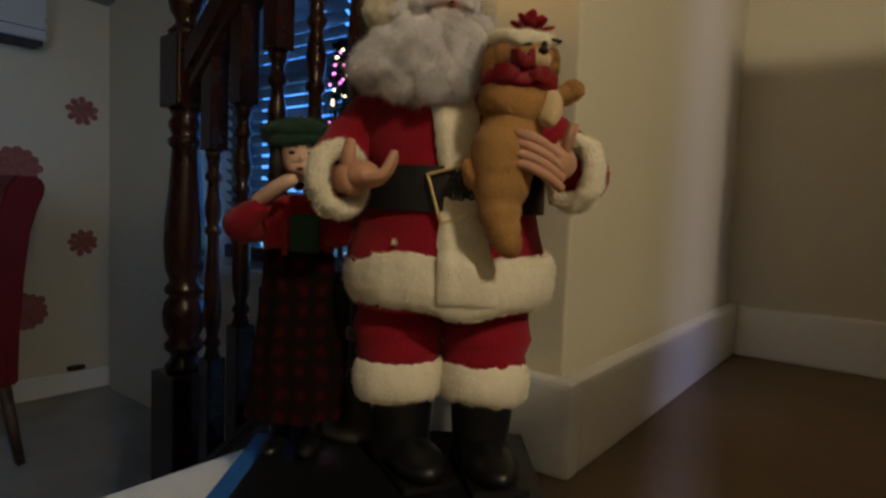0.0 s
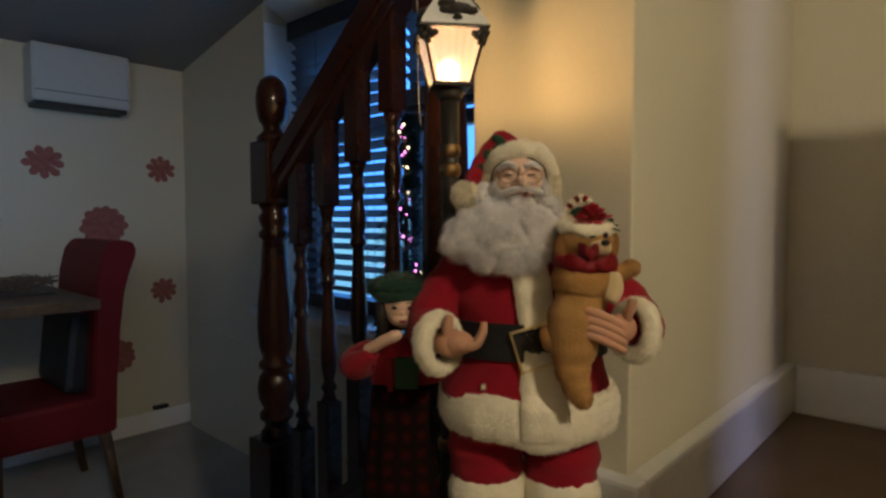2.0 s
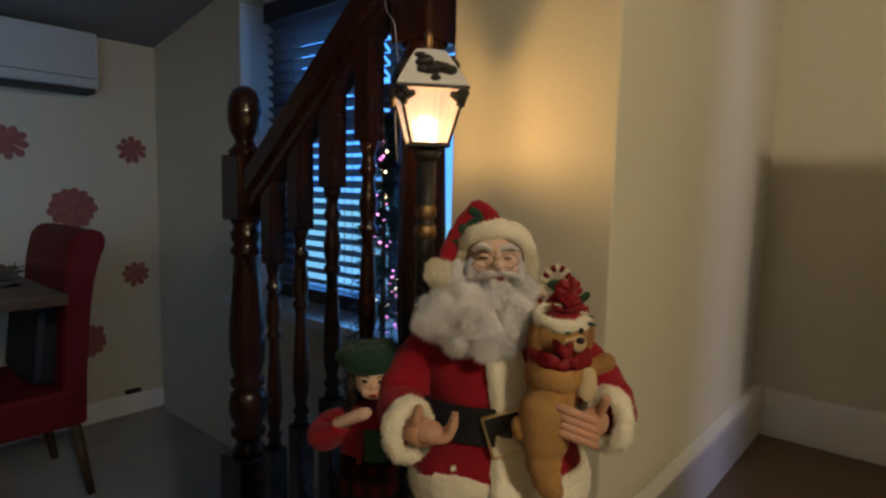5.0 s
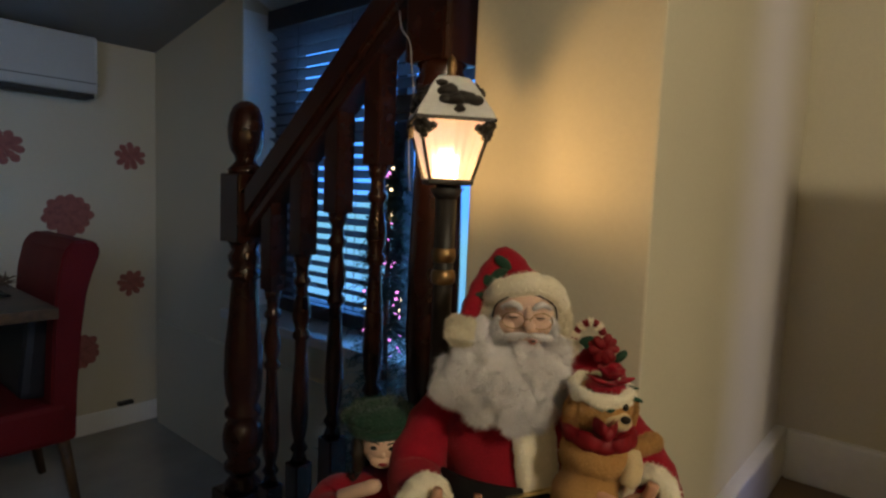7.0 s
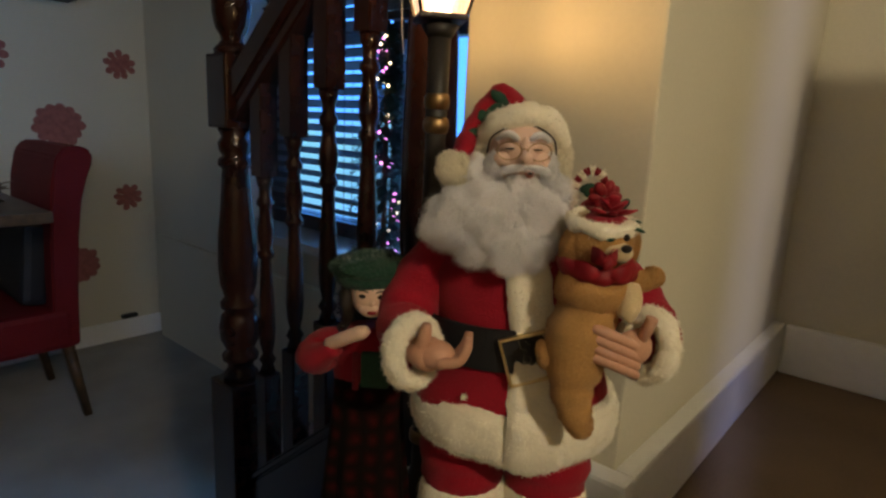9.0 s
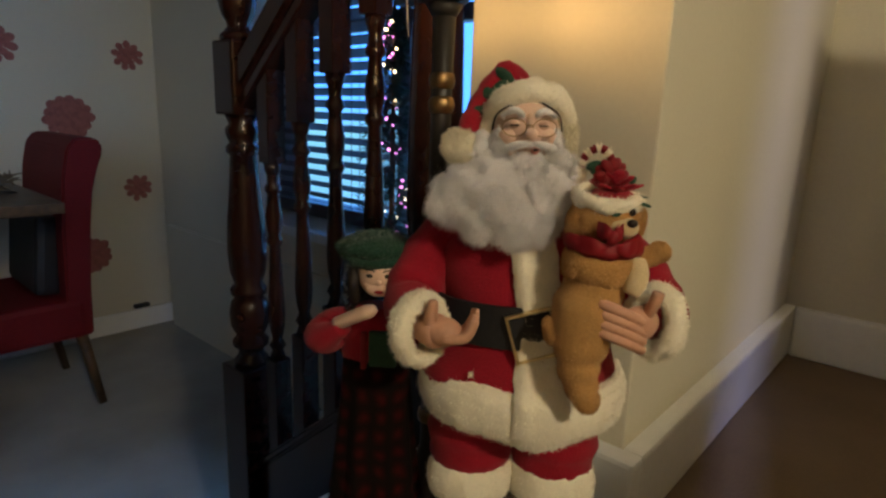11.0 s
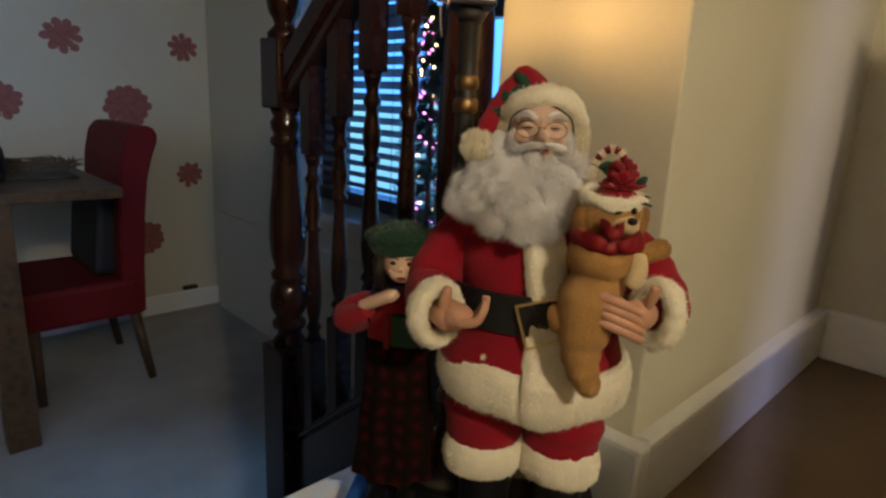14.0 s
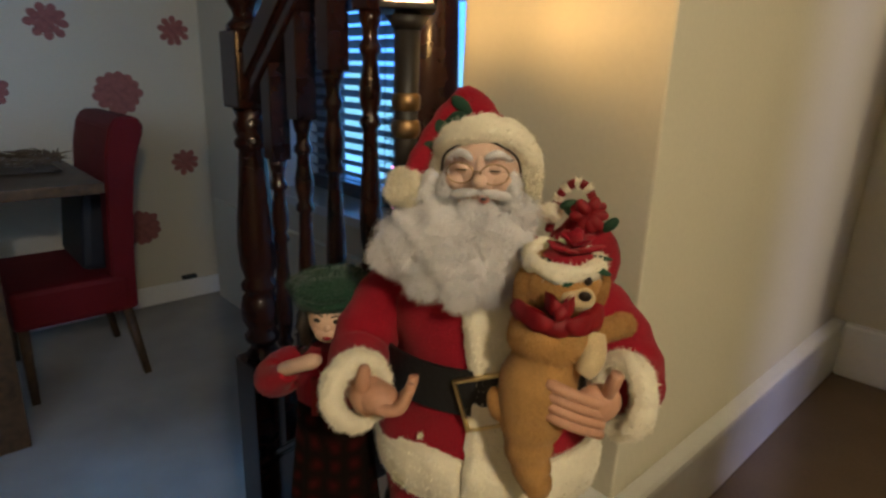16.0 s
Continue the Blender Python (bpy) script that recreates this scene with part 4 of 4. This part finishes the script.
def girl_doll():
    mats = [M["felt_red"], M["plaid"], M["porcelain"], M["green"], M["hair"], M["leaf"], M["black"], M["rosy"], M["dark_paint"], M["ribbon"]]
    rnd = random.Random(2)
    bm = bmesh.new()
    # skirt in folds
    rings = []
    for i in range(20):
        t = i / 19
        z = 0.045 + 0.19 * t
        r = 0.050 - 0.016 * t ** 0.8
        rings.append([bm.verts.new(((r + 0.004 * (1 - t) * math.sin(9 * a)) * math.cos(a), (r * 0.85 + 0.004 * (1 - t) * math.sin(9 * a)) * math.sin(a), z)) for a in [2 * math.pi * k / 54 for k in range(54)]])
    for a, b in zip(rings, rings[1:]):
        for k in range(54):
            f = bm.faces.new((a[k], a[(k + 1) % 54], b[(k + 1) % 54], b[k]))
            f.material_index, f.smooth = 1, True
    for sx in (-1, 1):
        tube(bm, [(0.016 * sx, 0, 0.012), (0.016 * sx, 0, 0.06)], 0.011, 12, 6)
        blob(bm, (0.017 * sx, -0.016, 0.010), (0.012, 0.024, 0.010), 6, 2)
    # jumper
    lathe(bm, [(0.034, 0.225), (0.036, 0.24), (0.038, 0.262), (0.034, 0.282), (0.018, 0.294)], 24, None, 0, (1, 0.8))
    box(bm, -0.002, -0.034, 0.232, 0.026, -0.026, 0.274, 0.003, 5)
    box(bm, -0.010, -0.033, 0.228, -0.004, -0.024, 0.272, 0.002, 9)
    # arms: puffed sleeves, hands raised
    tube(bm, smooth_path([(-0.024, 0, 0.276), (-0.046, -0.010, 0.262), (-0.046, -0.030, 0.264), (-0.024, -0.044, 0.284)], 5),
         [0.015, 0.018, 0.021, 0.0225, 0.023, 0.023, 0.022, 0.022, 0.021, 0.019, 0.017, 0.015, 0.013, 0.011, 0.010, 0.009], 16, 0)
    tube(bm, smooth_path([(-0.030, -0.042, 0.286), (-0.012, -0.052, 0.299), (0.000, -0.056, 0.306), (0.009, -0.056, 0.311)], 5),
         [0.0072] * 10 + [0.0075, 0.0075, 0.007, 0.006, 0.005, 0.004], 12, 2)
    tube(bm, smooth_path([(0.026, 0, 0.276), (0.042, -0.012, 0.258), (0.040, -0.030, 0.256)], 5), 0.017, 16, 0)
    # head, face, curls, beret
    blob(bm, (0.006, -0.008, 0.336), (0.0235, 0.027, 0.028), 2, 4)
    blob(bm, (0.007, -0.030, 0.3225), (0.012, 0.007, 0.008), 2, 3)
    blob(bm, (0.0085, -0.0365, 0.3320), (0.0028, 0.0034, 0.0034), 2, 2)
    blob(bm, (0.0085, -0.0362, 0.3215), (0.0048, 0.0024, 0.0024), 9, 2)
    for sx in (-1, 1):
        blob(bm, (0.0085 + 0.0090 * sx, -0.0325, 0.3385), (0.0045, 0.0026, 0.0028), 8, 2)
        tube(bm, [(0.0085 + 0.004 * sx, -0.0350, 0.3440), (0.0085 + 0.009 * sx, -0.0335, 0.3455), (0.0085 + 0.014 * sx, -0.0300, 0.3440)], 0.0008, 6, 4)
        blob(bm, (0.0085 + 0.0105 * sx, -0.0290, 0.3265), (0.0055, 0.0040, 0.0045), 2, 2)
    blob(bm, (0.002, 0.012, 0.334), (0.030, 0.026, 0.034), 4, 3, 0.005, 70)
    for sx in (-1, 1):
        blob(bm, (0.006 + 0.0255 * sx, -0.012, 0.326), (0.0080, 0.016, 0.028), 4, 3, 0.004, 90)
    for i in range(46):
        sx = -1 if i % 2 else 1
        curl(bm, (0.004 + sx * rnd.uniform(0.020, 0.028), rnd.uniform(-0.014, 0.018), rnd.uniform(0.312, 0.338)), (0.15 * sx, -0.1, -1), rnd.uniform(0.018, 0.034), 0.0030, 0.0028, 1.8, 4, rnd)
    blob(bm, (0.001, 0.000, 0.3630), (0.0385, 0.037, 0.0165), 3, 4, 0.004, 60)
    ring_fur(bm, loop_ring((0.003, -0.002, 0.3545), (0, -0.10, 1), 0.0290, 0.0300, 28), index=3, rough=0.003, scale=80, thick=(0.0070, 0.0075))
    fuzz(bm, 3, 3, 0.0030, 0.0005, 8)
    ob = finish("girl_doll", bm, mats)
    ob.matrix_world = FIG @ pose(-0.155, 0.002, 0.0, 0, 0, 0) @ Matrix.Diagonal((1.05, 1.05, 0.93, 1))
    return tagged(ob, "porcelain doll in green beret, red jumper and plaid skirt", "doll")


girl_doll()

# blue box under the figures
bb = tagged(new("cardboard_box"), "flat blue cardboard box with a lid, on the landing", "box")
bm = bmesh.new()
box(bm, -0.213, -0.158, -0.0, 0.098, 0.066, 0.022, 0.002)
part("tray", bm, M["blue"], bb)
bm = bmesh.new()
box(bm, -0.217, -0.162, 0.016, 0.102, 0.070, 0.0425, 0.002)
part("lid", bm, M["blue"], bb)
bb.matrix_world = Matrix.Translation((-0.128, 0.940, LZ + 0.0005)) @ Matrix.Rotation(radians(38.5), 4, "Z")

# ---- lamp post ----
lp = tagged(new("lantern_post"), "small lit street-lamp ornament with snowy roof and dark pole", "lamp")
bm = bmesh.new()
lathe(bm, [(0.045, 0.0), (0.045, 0.008), (0.030, 0.020), (0.020, 0.03), (0.018, 0.06), (0.013, 0.075), (0.012, 0.30), (0.011, 0.46), (0.0125, 0.592)], 20)
part("pole", bm, M["iron"], lp)
for z, r in ((0.505, 0.0132), (0.480, 0.0136), (0.115, 0.016)):
    bm = bmesh.new()
    lathe(bm, [(0.011, z - 0.009), (r, z - 0.006), (r + 0.001, z), (r, z + 0.006), (0.011, z + 0.009)], 20)
    part("collar", bm, M["copper"], lp, "aged copper ring")
S0, S1, Z0, Z1 = 0.0235, 0.0395, 0.591, 0.653
bm = bmesh.new()
box(bm, -S0 - 0.002, -S0 - 0.002, Z0 - 0.006, S0 + 0.002, S0 + 0.002, Z0, 0.002)
lathe(bm, [(0.0125, Z0 - 0.022), (0.020, Z0 - 0.010)], 16)
part("cup", bm, M["iron"], lp)
for sx in (-1, 1):
    for sy in (-1, 1):
        bm = bmesh.new()
        tube(bm, [(S0 * sx, S0 * sy, Z0), (S1 * sx, S1 * sy, Z1)], 0.0024, 4)
        part("bar", bm, M["iron"], lp)
for k in range(4):
    bm = bmesh.new()
    a = Matrix.Rotation(k * math.pi / 2, 4, "Z")
    e0, e1 = S0 - 0.002, S1 - 0.002
    n = 14
    rows = []
    for z, e, y in ((Z0, e0, S0 - 0.001), (Z1, e1, S1 - 0.001)):
        rows.append([bm.verts.new(a @ Vector((-e + 2 * e * i / n, -y - (0.0009 if i % 2 else 0.0), z))) for i in range(n + 1)])
    for i in range(n):
        bm.faces.new((rows[0][i], rows[0][i + 1], rows[1][i + 1], rows[1][i]))
    bmesh.ops.solidify(bm, geom=bm.faces[:], thickness=0.0008)
    p = part("pane", bm, M["frosted"], lp, "ribbed frosted pane with a faint painted-in glow")
    p.visible_shadow = False
    # dark leaf corners under the eave
    for sx in (-1, 1):
        bm = bmesh.new()
        rn = random.Random(k * 2 + sx)
        for q in range(6):
            u, v = rn.random(), rn.random()
            if u + v > 1.1:
                u, v = 1 - u, 1 - v
            blob(bm, a @ Vector((sx * (e1 - 0.002 - 0.014 * u), -S1 - 0.0015 + 0.006 * v, Z1 - 0.003 - 0.016 * v)), (0.0055, 0.0055, 0.005), 0, 1)
        part("leaf_corner", bm, M["iron"], lp)
bm = bmesh.new()
box(bm, -0.044, -0.044, Z1, 0.044, 0.044, Z1 + 0.004, 0.001)
part("eave", bm, M["iron"], lp)
bm = bmesh.new()
lathe(bm, [(0.0600, Z1 + 0.004), (0.0575, Z1 + 0.010), (0.030, Z1 + 0.044), (0.024, Z1 + 0.049), (0.010, Z1 + 0.052)], 4, Matrix.Rotation(math.pi / 4, 4, "Z"))
for f in bm.faces:
    f.smooth = False
roof = part("roof", bm, M["snow"], lp, "white snow-covered roof")
for k in range(4):
    a = Matrix.Rotation(k * math.pi / 2, 4, "Z")
    bm = bmesh.new()
    rn = random.Random(20 + k)
    for cx, cz, w in ((-0.010, 0.032, 0.012), (0.009, 0.025, 0.013), (-0.002, 0.022, 0.012), (0.019, 0.022, 0.010), (-0.013, 0.040, 0.007), (0.002, 0.012, 0.007), (-0.012, 0.022, 0.009)):
        y = -(0.0407 - (cz - 0.010) / 0.034 * 0.0195) - 0.0008
        blob(bm, a @ Vector((cx + rn.uniform(-0.002, 0.002), y, Z1 + cz)), (w, w * 0.75, w * 0.6) if k % 2 == 0 else (w * 0.75, w, w * 0.6), 0, 2, 0.003, 160,
             turn=None)
    part("leaf", bm, M["iron"], roof, "dark leaf showing through the snow")
bm = bmesh.new()
lathe(bm, [(0.006, Z1 + 0.050), (0.0045, Z1 + 0.056), (0.0058, Z1 + 0.062), (0.0045, Z1 + 0.072), (0.0, Z1 + 0.077)], 14)
part("finial", bm, M["copper"], lp, "copper finial")
bm = bmesh.new()
blob(bm, (0, 0, Z0 + 0.016), (0.013, 0.013, 0.016), 0, 3)
bulb = part("bulb", bm, M["bulb"], lp, "glowing warm bulb")
bulb.visible_shadow = False
lp.matrix_world = Matrix.Translation((LANTERN.x, LANTERN.y, 0.8405)) @ Matrix.Scale(1.011, 4) @ Matrix.Rotation(radians(51), 4, "Z")

# ---- slim fairy-light tree by the window ----
tree = tagged(new("christmas_tree"), "slim dark green artificial tree with fairy lights", "christmas tree")
TX, TY = -1.13, 1.70
bm = bmesh.new()
lathe(bm, [(0.10, 0.0), (0.12, 0.16), (0.125, 0.18), (0.09, 0.18)], 20)
part("pot", bm, M["iron"], tree)
bm = bmesh.new()
tube(bm, [(0, 0, 0.17), (0, 0, 1.62)], [0.016, 0.005], 10)
part("trunk", bm, M["oak"], tree)
bm = bmesh.new()
rn = random.Random(7)
for i in range(620):
    t = rn.random() ** 0.8
    z = 0.30 + 1.30 * t
    a = rn.random() * 6.283
    ln = (0.21 * (1 - t) + 0.035) * rn.uniform(0.6, 1.1)
    tip = Vector((math.cos(a) * ln, math.sin(a) * ln, z - 0.05 * (1 - t) - 0.01))
    root = Vector((0, 0, z + 0.02))
    d = (tip - root)
    side = d.cross(Vector((0, 0, 1))).normalized()
    for k in range(9):
        p = root + d * (0.3 + 0.7 * k / 8)
        for s in (-1, 1):
            q = p + side * s * 0.020 + d * 0.10 + Vector((0, 0, rn.uniform(-0.012, 0.012)))
            w = d.normalized() * 0.0035
            bm.faces.new((bm.verts.new(p - w), bm.verts.new(p + w), bm.verts.new(q)))
crown = part("crown", bm, M["needle"], tree)
crown["kind"] = "stuff"
for i in range(64):
    t = rn.random()
    z = 0.85 + 0.72 * t
    a = rn.random() * 6.283
    ln = (0.09 * (1 - (z - 0.3) / 1.3) + 0.015) * rn.uniform(0.6, 1.3)
    bm = bmesh.new()
    blob(bm, (0.01 + math.cos(a) * ln, -0.03 + math.sin(a) * ln, z), (0.0045, 0.0045, 0.0045), 0, 1)
    part("fairy_light", bm, (M["fairy_warm"], M["fairy_pink"], M["fairy_pink"])[i % 3], tree)
tree.location = (TX, TY, 0)

bm = bmesh.new()
tube(bm, smooth_path([(-0.480, 1.078, 1.705), (-0.455, 1.060, 1.670), (-0.437, 1.060, 1.647), (-0.431, 1.060, 1.608), (-0.425, 1.060, 1.569), (-0.432, 1.060, 1.522), (-0.431, 1.062, 1.454), (-0.440, 1.075, 1.425)], 6), 0.0010, 6)
tagged(finish("light_cable", bm, M["wire"]), "thin clear light cable hanging from the handrail", "cable")

# ---- dining room ----
ac = tagged(new("wall_heater"), "white wall-mounted heater unit with dark outlet grille", "heater")
A0, A1, B0, B1 = 1.115, 1.572, 1.862, 2.150
bm = bmesh.new()
box(bm, WX, A0, B0, WX + 0.17, A1, B1, 0.018)
part("casing", bm, M["plastic"], ac)
bm = bmesh.new()
box(bm, WX + 0.02, A0 + 0.015, B0 - 0.022, WX + 0.155, A1 - 0.015, B0 + 0.002, 0.003)
part("outlet", bm, M["vent"], ac, "dark outlet slot")
bm = bmesh.new()
box(bm, WX + 0.1695, A0 + 0.012, B0 + 0.050, WX + 0.1725, A1 - 0.012, B0 + 0.054, 0)
part("panel_seam", bm, M["vent"], ac)
for z in (B0 + 0.055, B0 + 0.12):
    bm = bmesh.new()
    lathe(bm, [(0.015, 0), (0.015, 0.016), (0.010, 0.02)], 14, pose(WX + 0.10, A1 - 0.002, z, -90))
    part("knob", bm, M["vent"], ac)


def decal(y, z, r, petals, turn):
    bm = bmesh.new()
    rn = random.Random(int(1000 * (y + 3 * z)))
    # flat petals in three rings, each ring on the one below
    for level, (count, reach, length, width) in enumerate(((petals, 0.66, 0.34, 0.21), (petals - 2, 0.42, 0.28, 0.19), (5, 0.16, 0.20, 0.16))):
        for k in range(count):
            a = 2 * math.pi * (k + 0.5 * level) / count + turn + rn.uniform(-0.06, 0.06)
            grow = rn.uniform(0.88, 1.08)
            c, s = math.cos(a), math.sin(a)
            rim = []
            for i in range(14):
                b = 2 * math.pi * i / 14
                u, v = reach * r * grow + length * r * math.cos(b), width * r * math.sin(b) * (1.15 if math.cos(b) > 0 else 0.8)
                rim.append((u * c - v * s, (u * s + v * c) * 0.94))
            top = 0.0010 + 0.0012 * level + 0.00035 * (k % 3)
            low = [bm.verts.new((0, *p)) for p in rim]
            high = [bm.verts.new((top, *p)) for p in rim]
            bm.faces.new(high)
            for i in range(14):
                bm.faces.new((low[i], low[(i + 1) % 14], high[(i + 1) % 14], high[i]))
    ob = finish("flower_decal", bm, M["decal"])
    ob.location = (WX + 0.001, y, z)
    return tagged(ob, "dusky red flower-shaped decal on the cream wall", "wall decal", group="flower decals on the wall")


for y, z, r, p, tn in ((1.79, 1.566, 0.084, 9, 0.2), (1.79, 0.841, 0.082, 9, 1.0), (1.195, 1.571, 0.098, 9, 0.5), (1.475, 1.232, 0.125, 13, 0.0),
                       (1.516, 0.478, 0.110, 13, 0.7), (0.905, 1.241, 0.10, 11, 0.4), (0.62, 0.85, 0.10, 9, 0.1)):
    decal(y, z, r, p, tn)
bm = bmesh.new()
box(bm, WX, 1.705, 0.128, WX + 0.035, 1.790, 0.150, 0.006)
tagged(finish("pipe_stub", bm, M["vent"]), "small dark pipe cover above the skirting", "pipe cover")


def dining_chair():
    top = tagged(new("dining_chair"), "high-backed red leather dining chair with wooden legs", "chair")
    bm = bmesh.new()
    box(bm, -0.23, -0.42, 0.335, 0.23, 0.02, 0.505, 0.025)
    part("seat", bm, M["leather"], top)
    # raked back with a rolled top
    bm = bmesh.new()
    prof = [(0.0, 0.34), (0.005, 0.55), (0.015, 0.80), (0.035, 1.02), (0.060, 1.13), (0.095, 1.172), (0.165, 1.172), (0.190, 1.150), (0.192, 1.110), (0.165, 1.04), (0.140, 0.95), (0.120, 0.80), (0.100, 0.55), (0.092, 0.34)]
    sides = [[bm.verts.new((sx * 0.225, y - 0.05, z)) for y, z in prof] for sx in (-1, 1)]
    n = len(prof)
    for i in range(n):
        bm.faces.new((sides[0][i], sides[0][(i + 1) % n], sides[1][(i + 1) % n], sides[1][i]))
    bm.faces.new(sides[0])
    bm.faces.new(list(reversed(sides[1])))
    bmesh.ops.recalc_face_normals(bm, faces=bm.faces)
    bmesh.ops.bevel(bm, geom=bm.edges[:], offset=0.008, segments=2, affect="EDGES")
    part("backrest", bm, M["leather"], top)
    for sx in (-1, 1):
        bm = bmesh.new()
        tube(bm, [(sx * 0.195, -0.385, 0.0), (sx * 0.195, -0.385, 0.345)], [0.021, 0.028], 4)
        part("leg", bm, M["oak"], top)
        bm = bmesh.new()
        tube(bm, [(sx * 0.195, 0.055, 0.0), (sx * 0.195, 0.0, 0.345)], [0.020, 0.028], 4)
        part("leg", bm, M["oak"], top)
    return top


ch = dining_chair()
ch.matrix_world = pose(-2.765, 1.19, 0, 0, 0, 0) @ Matrix.Diagonal((1.28, 1, 1, 1))

tb = tagged(new("dining_table"), "brown wooden dining table with thick top and square legs", "table")
TE, TN, TT = -2.17, 1.09, 0.962
bm = bmesh.new()
box(bm, -3.05, -0.9, TT - 0.04, TE, TN, TT, 0.006)
part("tabletop", bm, M["oak"], tb)
for x in (TE - 0.06, -2.98):
    for y in (TN - 0.40, -0.8):
        bm = bmesh.new()
        box(bm, x - 0.05, y - 0.05, 0, x + 0.05, y + 0.05, TT - 0.04, 0.004)
        part("leg", bm, M["oak"], tb)

# dried wreath and runner on the table
bm = bmesh.new()
rn = random.Random(31)
for i in range(150):
    a = rn.random() * 6.283
    r0 = 0.13 + rn.uniform(-0.03, 0.03)
    p = Vector((math.cos(a) * r0, math.sin(a) * r0, 0.012 + rn.random() * 0.035))
    d = Vector((-math.sin(a), math.cos(a), rn.uniform(-0.1, 0.25))) * rn.uniform(0.05, 0.10) + Vector((rn.uniform(-0.03, 0.03), rn.uniform(-0.03, 0.03), 0))
    q = p + d
    q.z = max(q.z, 0.006)
    tube(bm, [p, (p + q) / 2 + Vector((0, 0, 0.006)), q], [0.0035, 0.003, 0.0012], 5)
wr = tagged(finish("table_wreath", bm, M["twig"]), "dry brown twig wreath lying on the table", "wreath")
wr.location = (-2.66, 0.90, TT + 0.008)
bm = bmesh.new()
lathe(bm, [(0.10, 0.0), (0.125, 0.006), (0.13, 0.012), (0.12, 0.010), (0.095, 0.006), (0.0, 0.006)], 32)
pl = tagged(finish("dinner_plate", bm, M["plastic"]), "white plate on the wooden table", "plate")
pl.location = (-2.88, 0.62, TT)

bm = bmesh.new()
rows = []
for i in range(25):
    y = -0.60 + 1.62 * i / 24
    rows.append([bm.verts.new((-2.66 + 0.19 * (k / 4 - 1), y, TT + 0.0065 + 0.0010 * math.sin(i * 1.1 + k * 0.6))) for k in range(9)])
for a, b in zip(rows, rows[1:]):
    for k in range(8):
        bm.faces.new((a[k], a[k + 1], b[k + 1], b[k]))
bmesh.ops.solidify(bm, geom=bm.faces[:], thickness=0.002)
tagged(finish("table_runner", bm, M["linen"], True), "pale linen runner along the wooden table", "table runner")
bm = bmesh.new()
lathe(bm, [(0.045, 0.0), (0.060, 0.012), (0.078, 0.05), (0.084, 0.09), (0.078, 0.13), (0.058, 0.165), (0.038, 0.185), (0.040, 0.20), (0.034, 0.198), (0.030, 0.18), (0.0, 0.17)], 28)
va = tagged(finish("vase", bm, M["black"]), "round black vase standing on the wooden table", "vase")
va.location = (-2.42, 0.690, TT)

# black padded block standing in for shade on the chair's back
bm = bmesh.new()
box(bm, -0.24, -0.10, 0.0, 0.20, 0.0, 0.34, 0.03)
cu = tagged(finish("chair_shade_pad", bm, M["belt"]), "black padded block in place of shade on the red chair back", "cushion")
cu.matrix_world = pose(-2.765, 1.155, 0.507, -6)
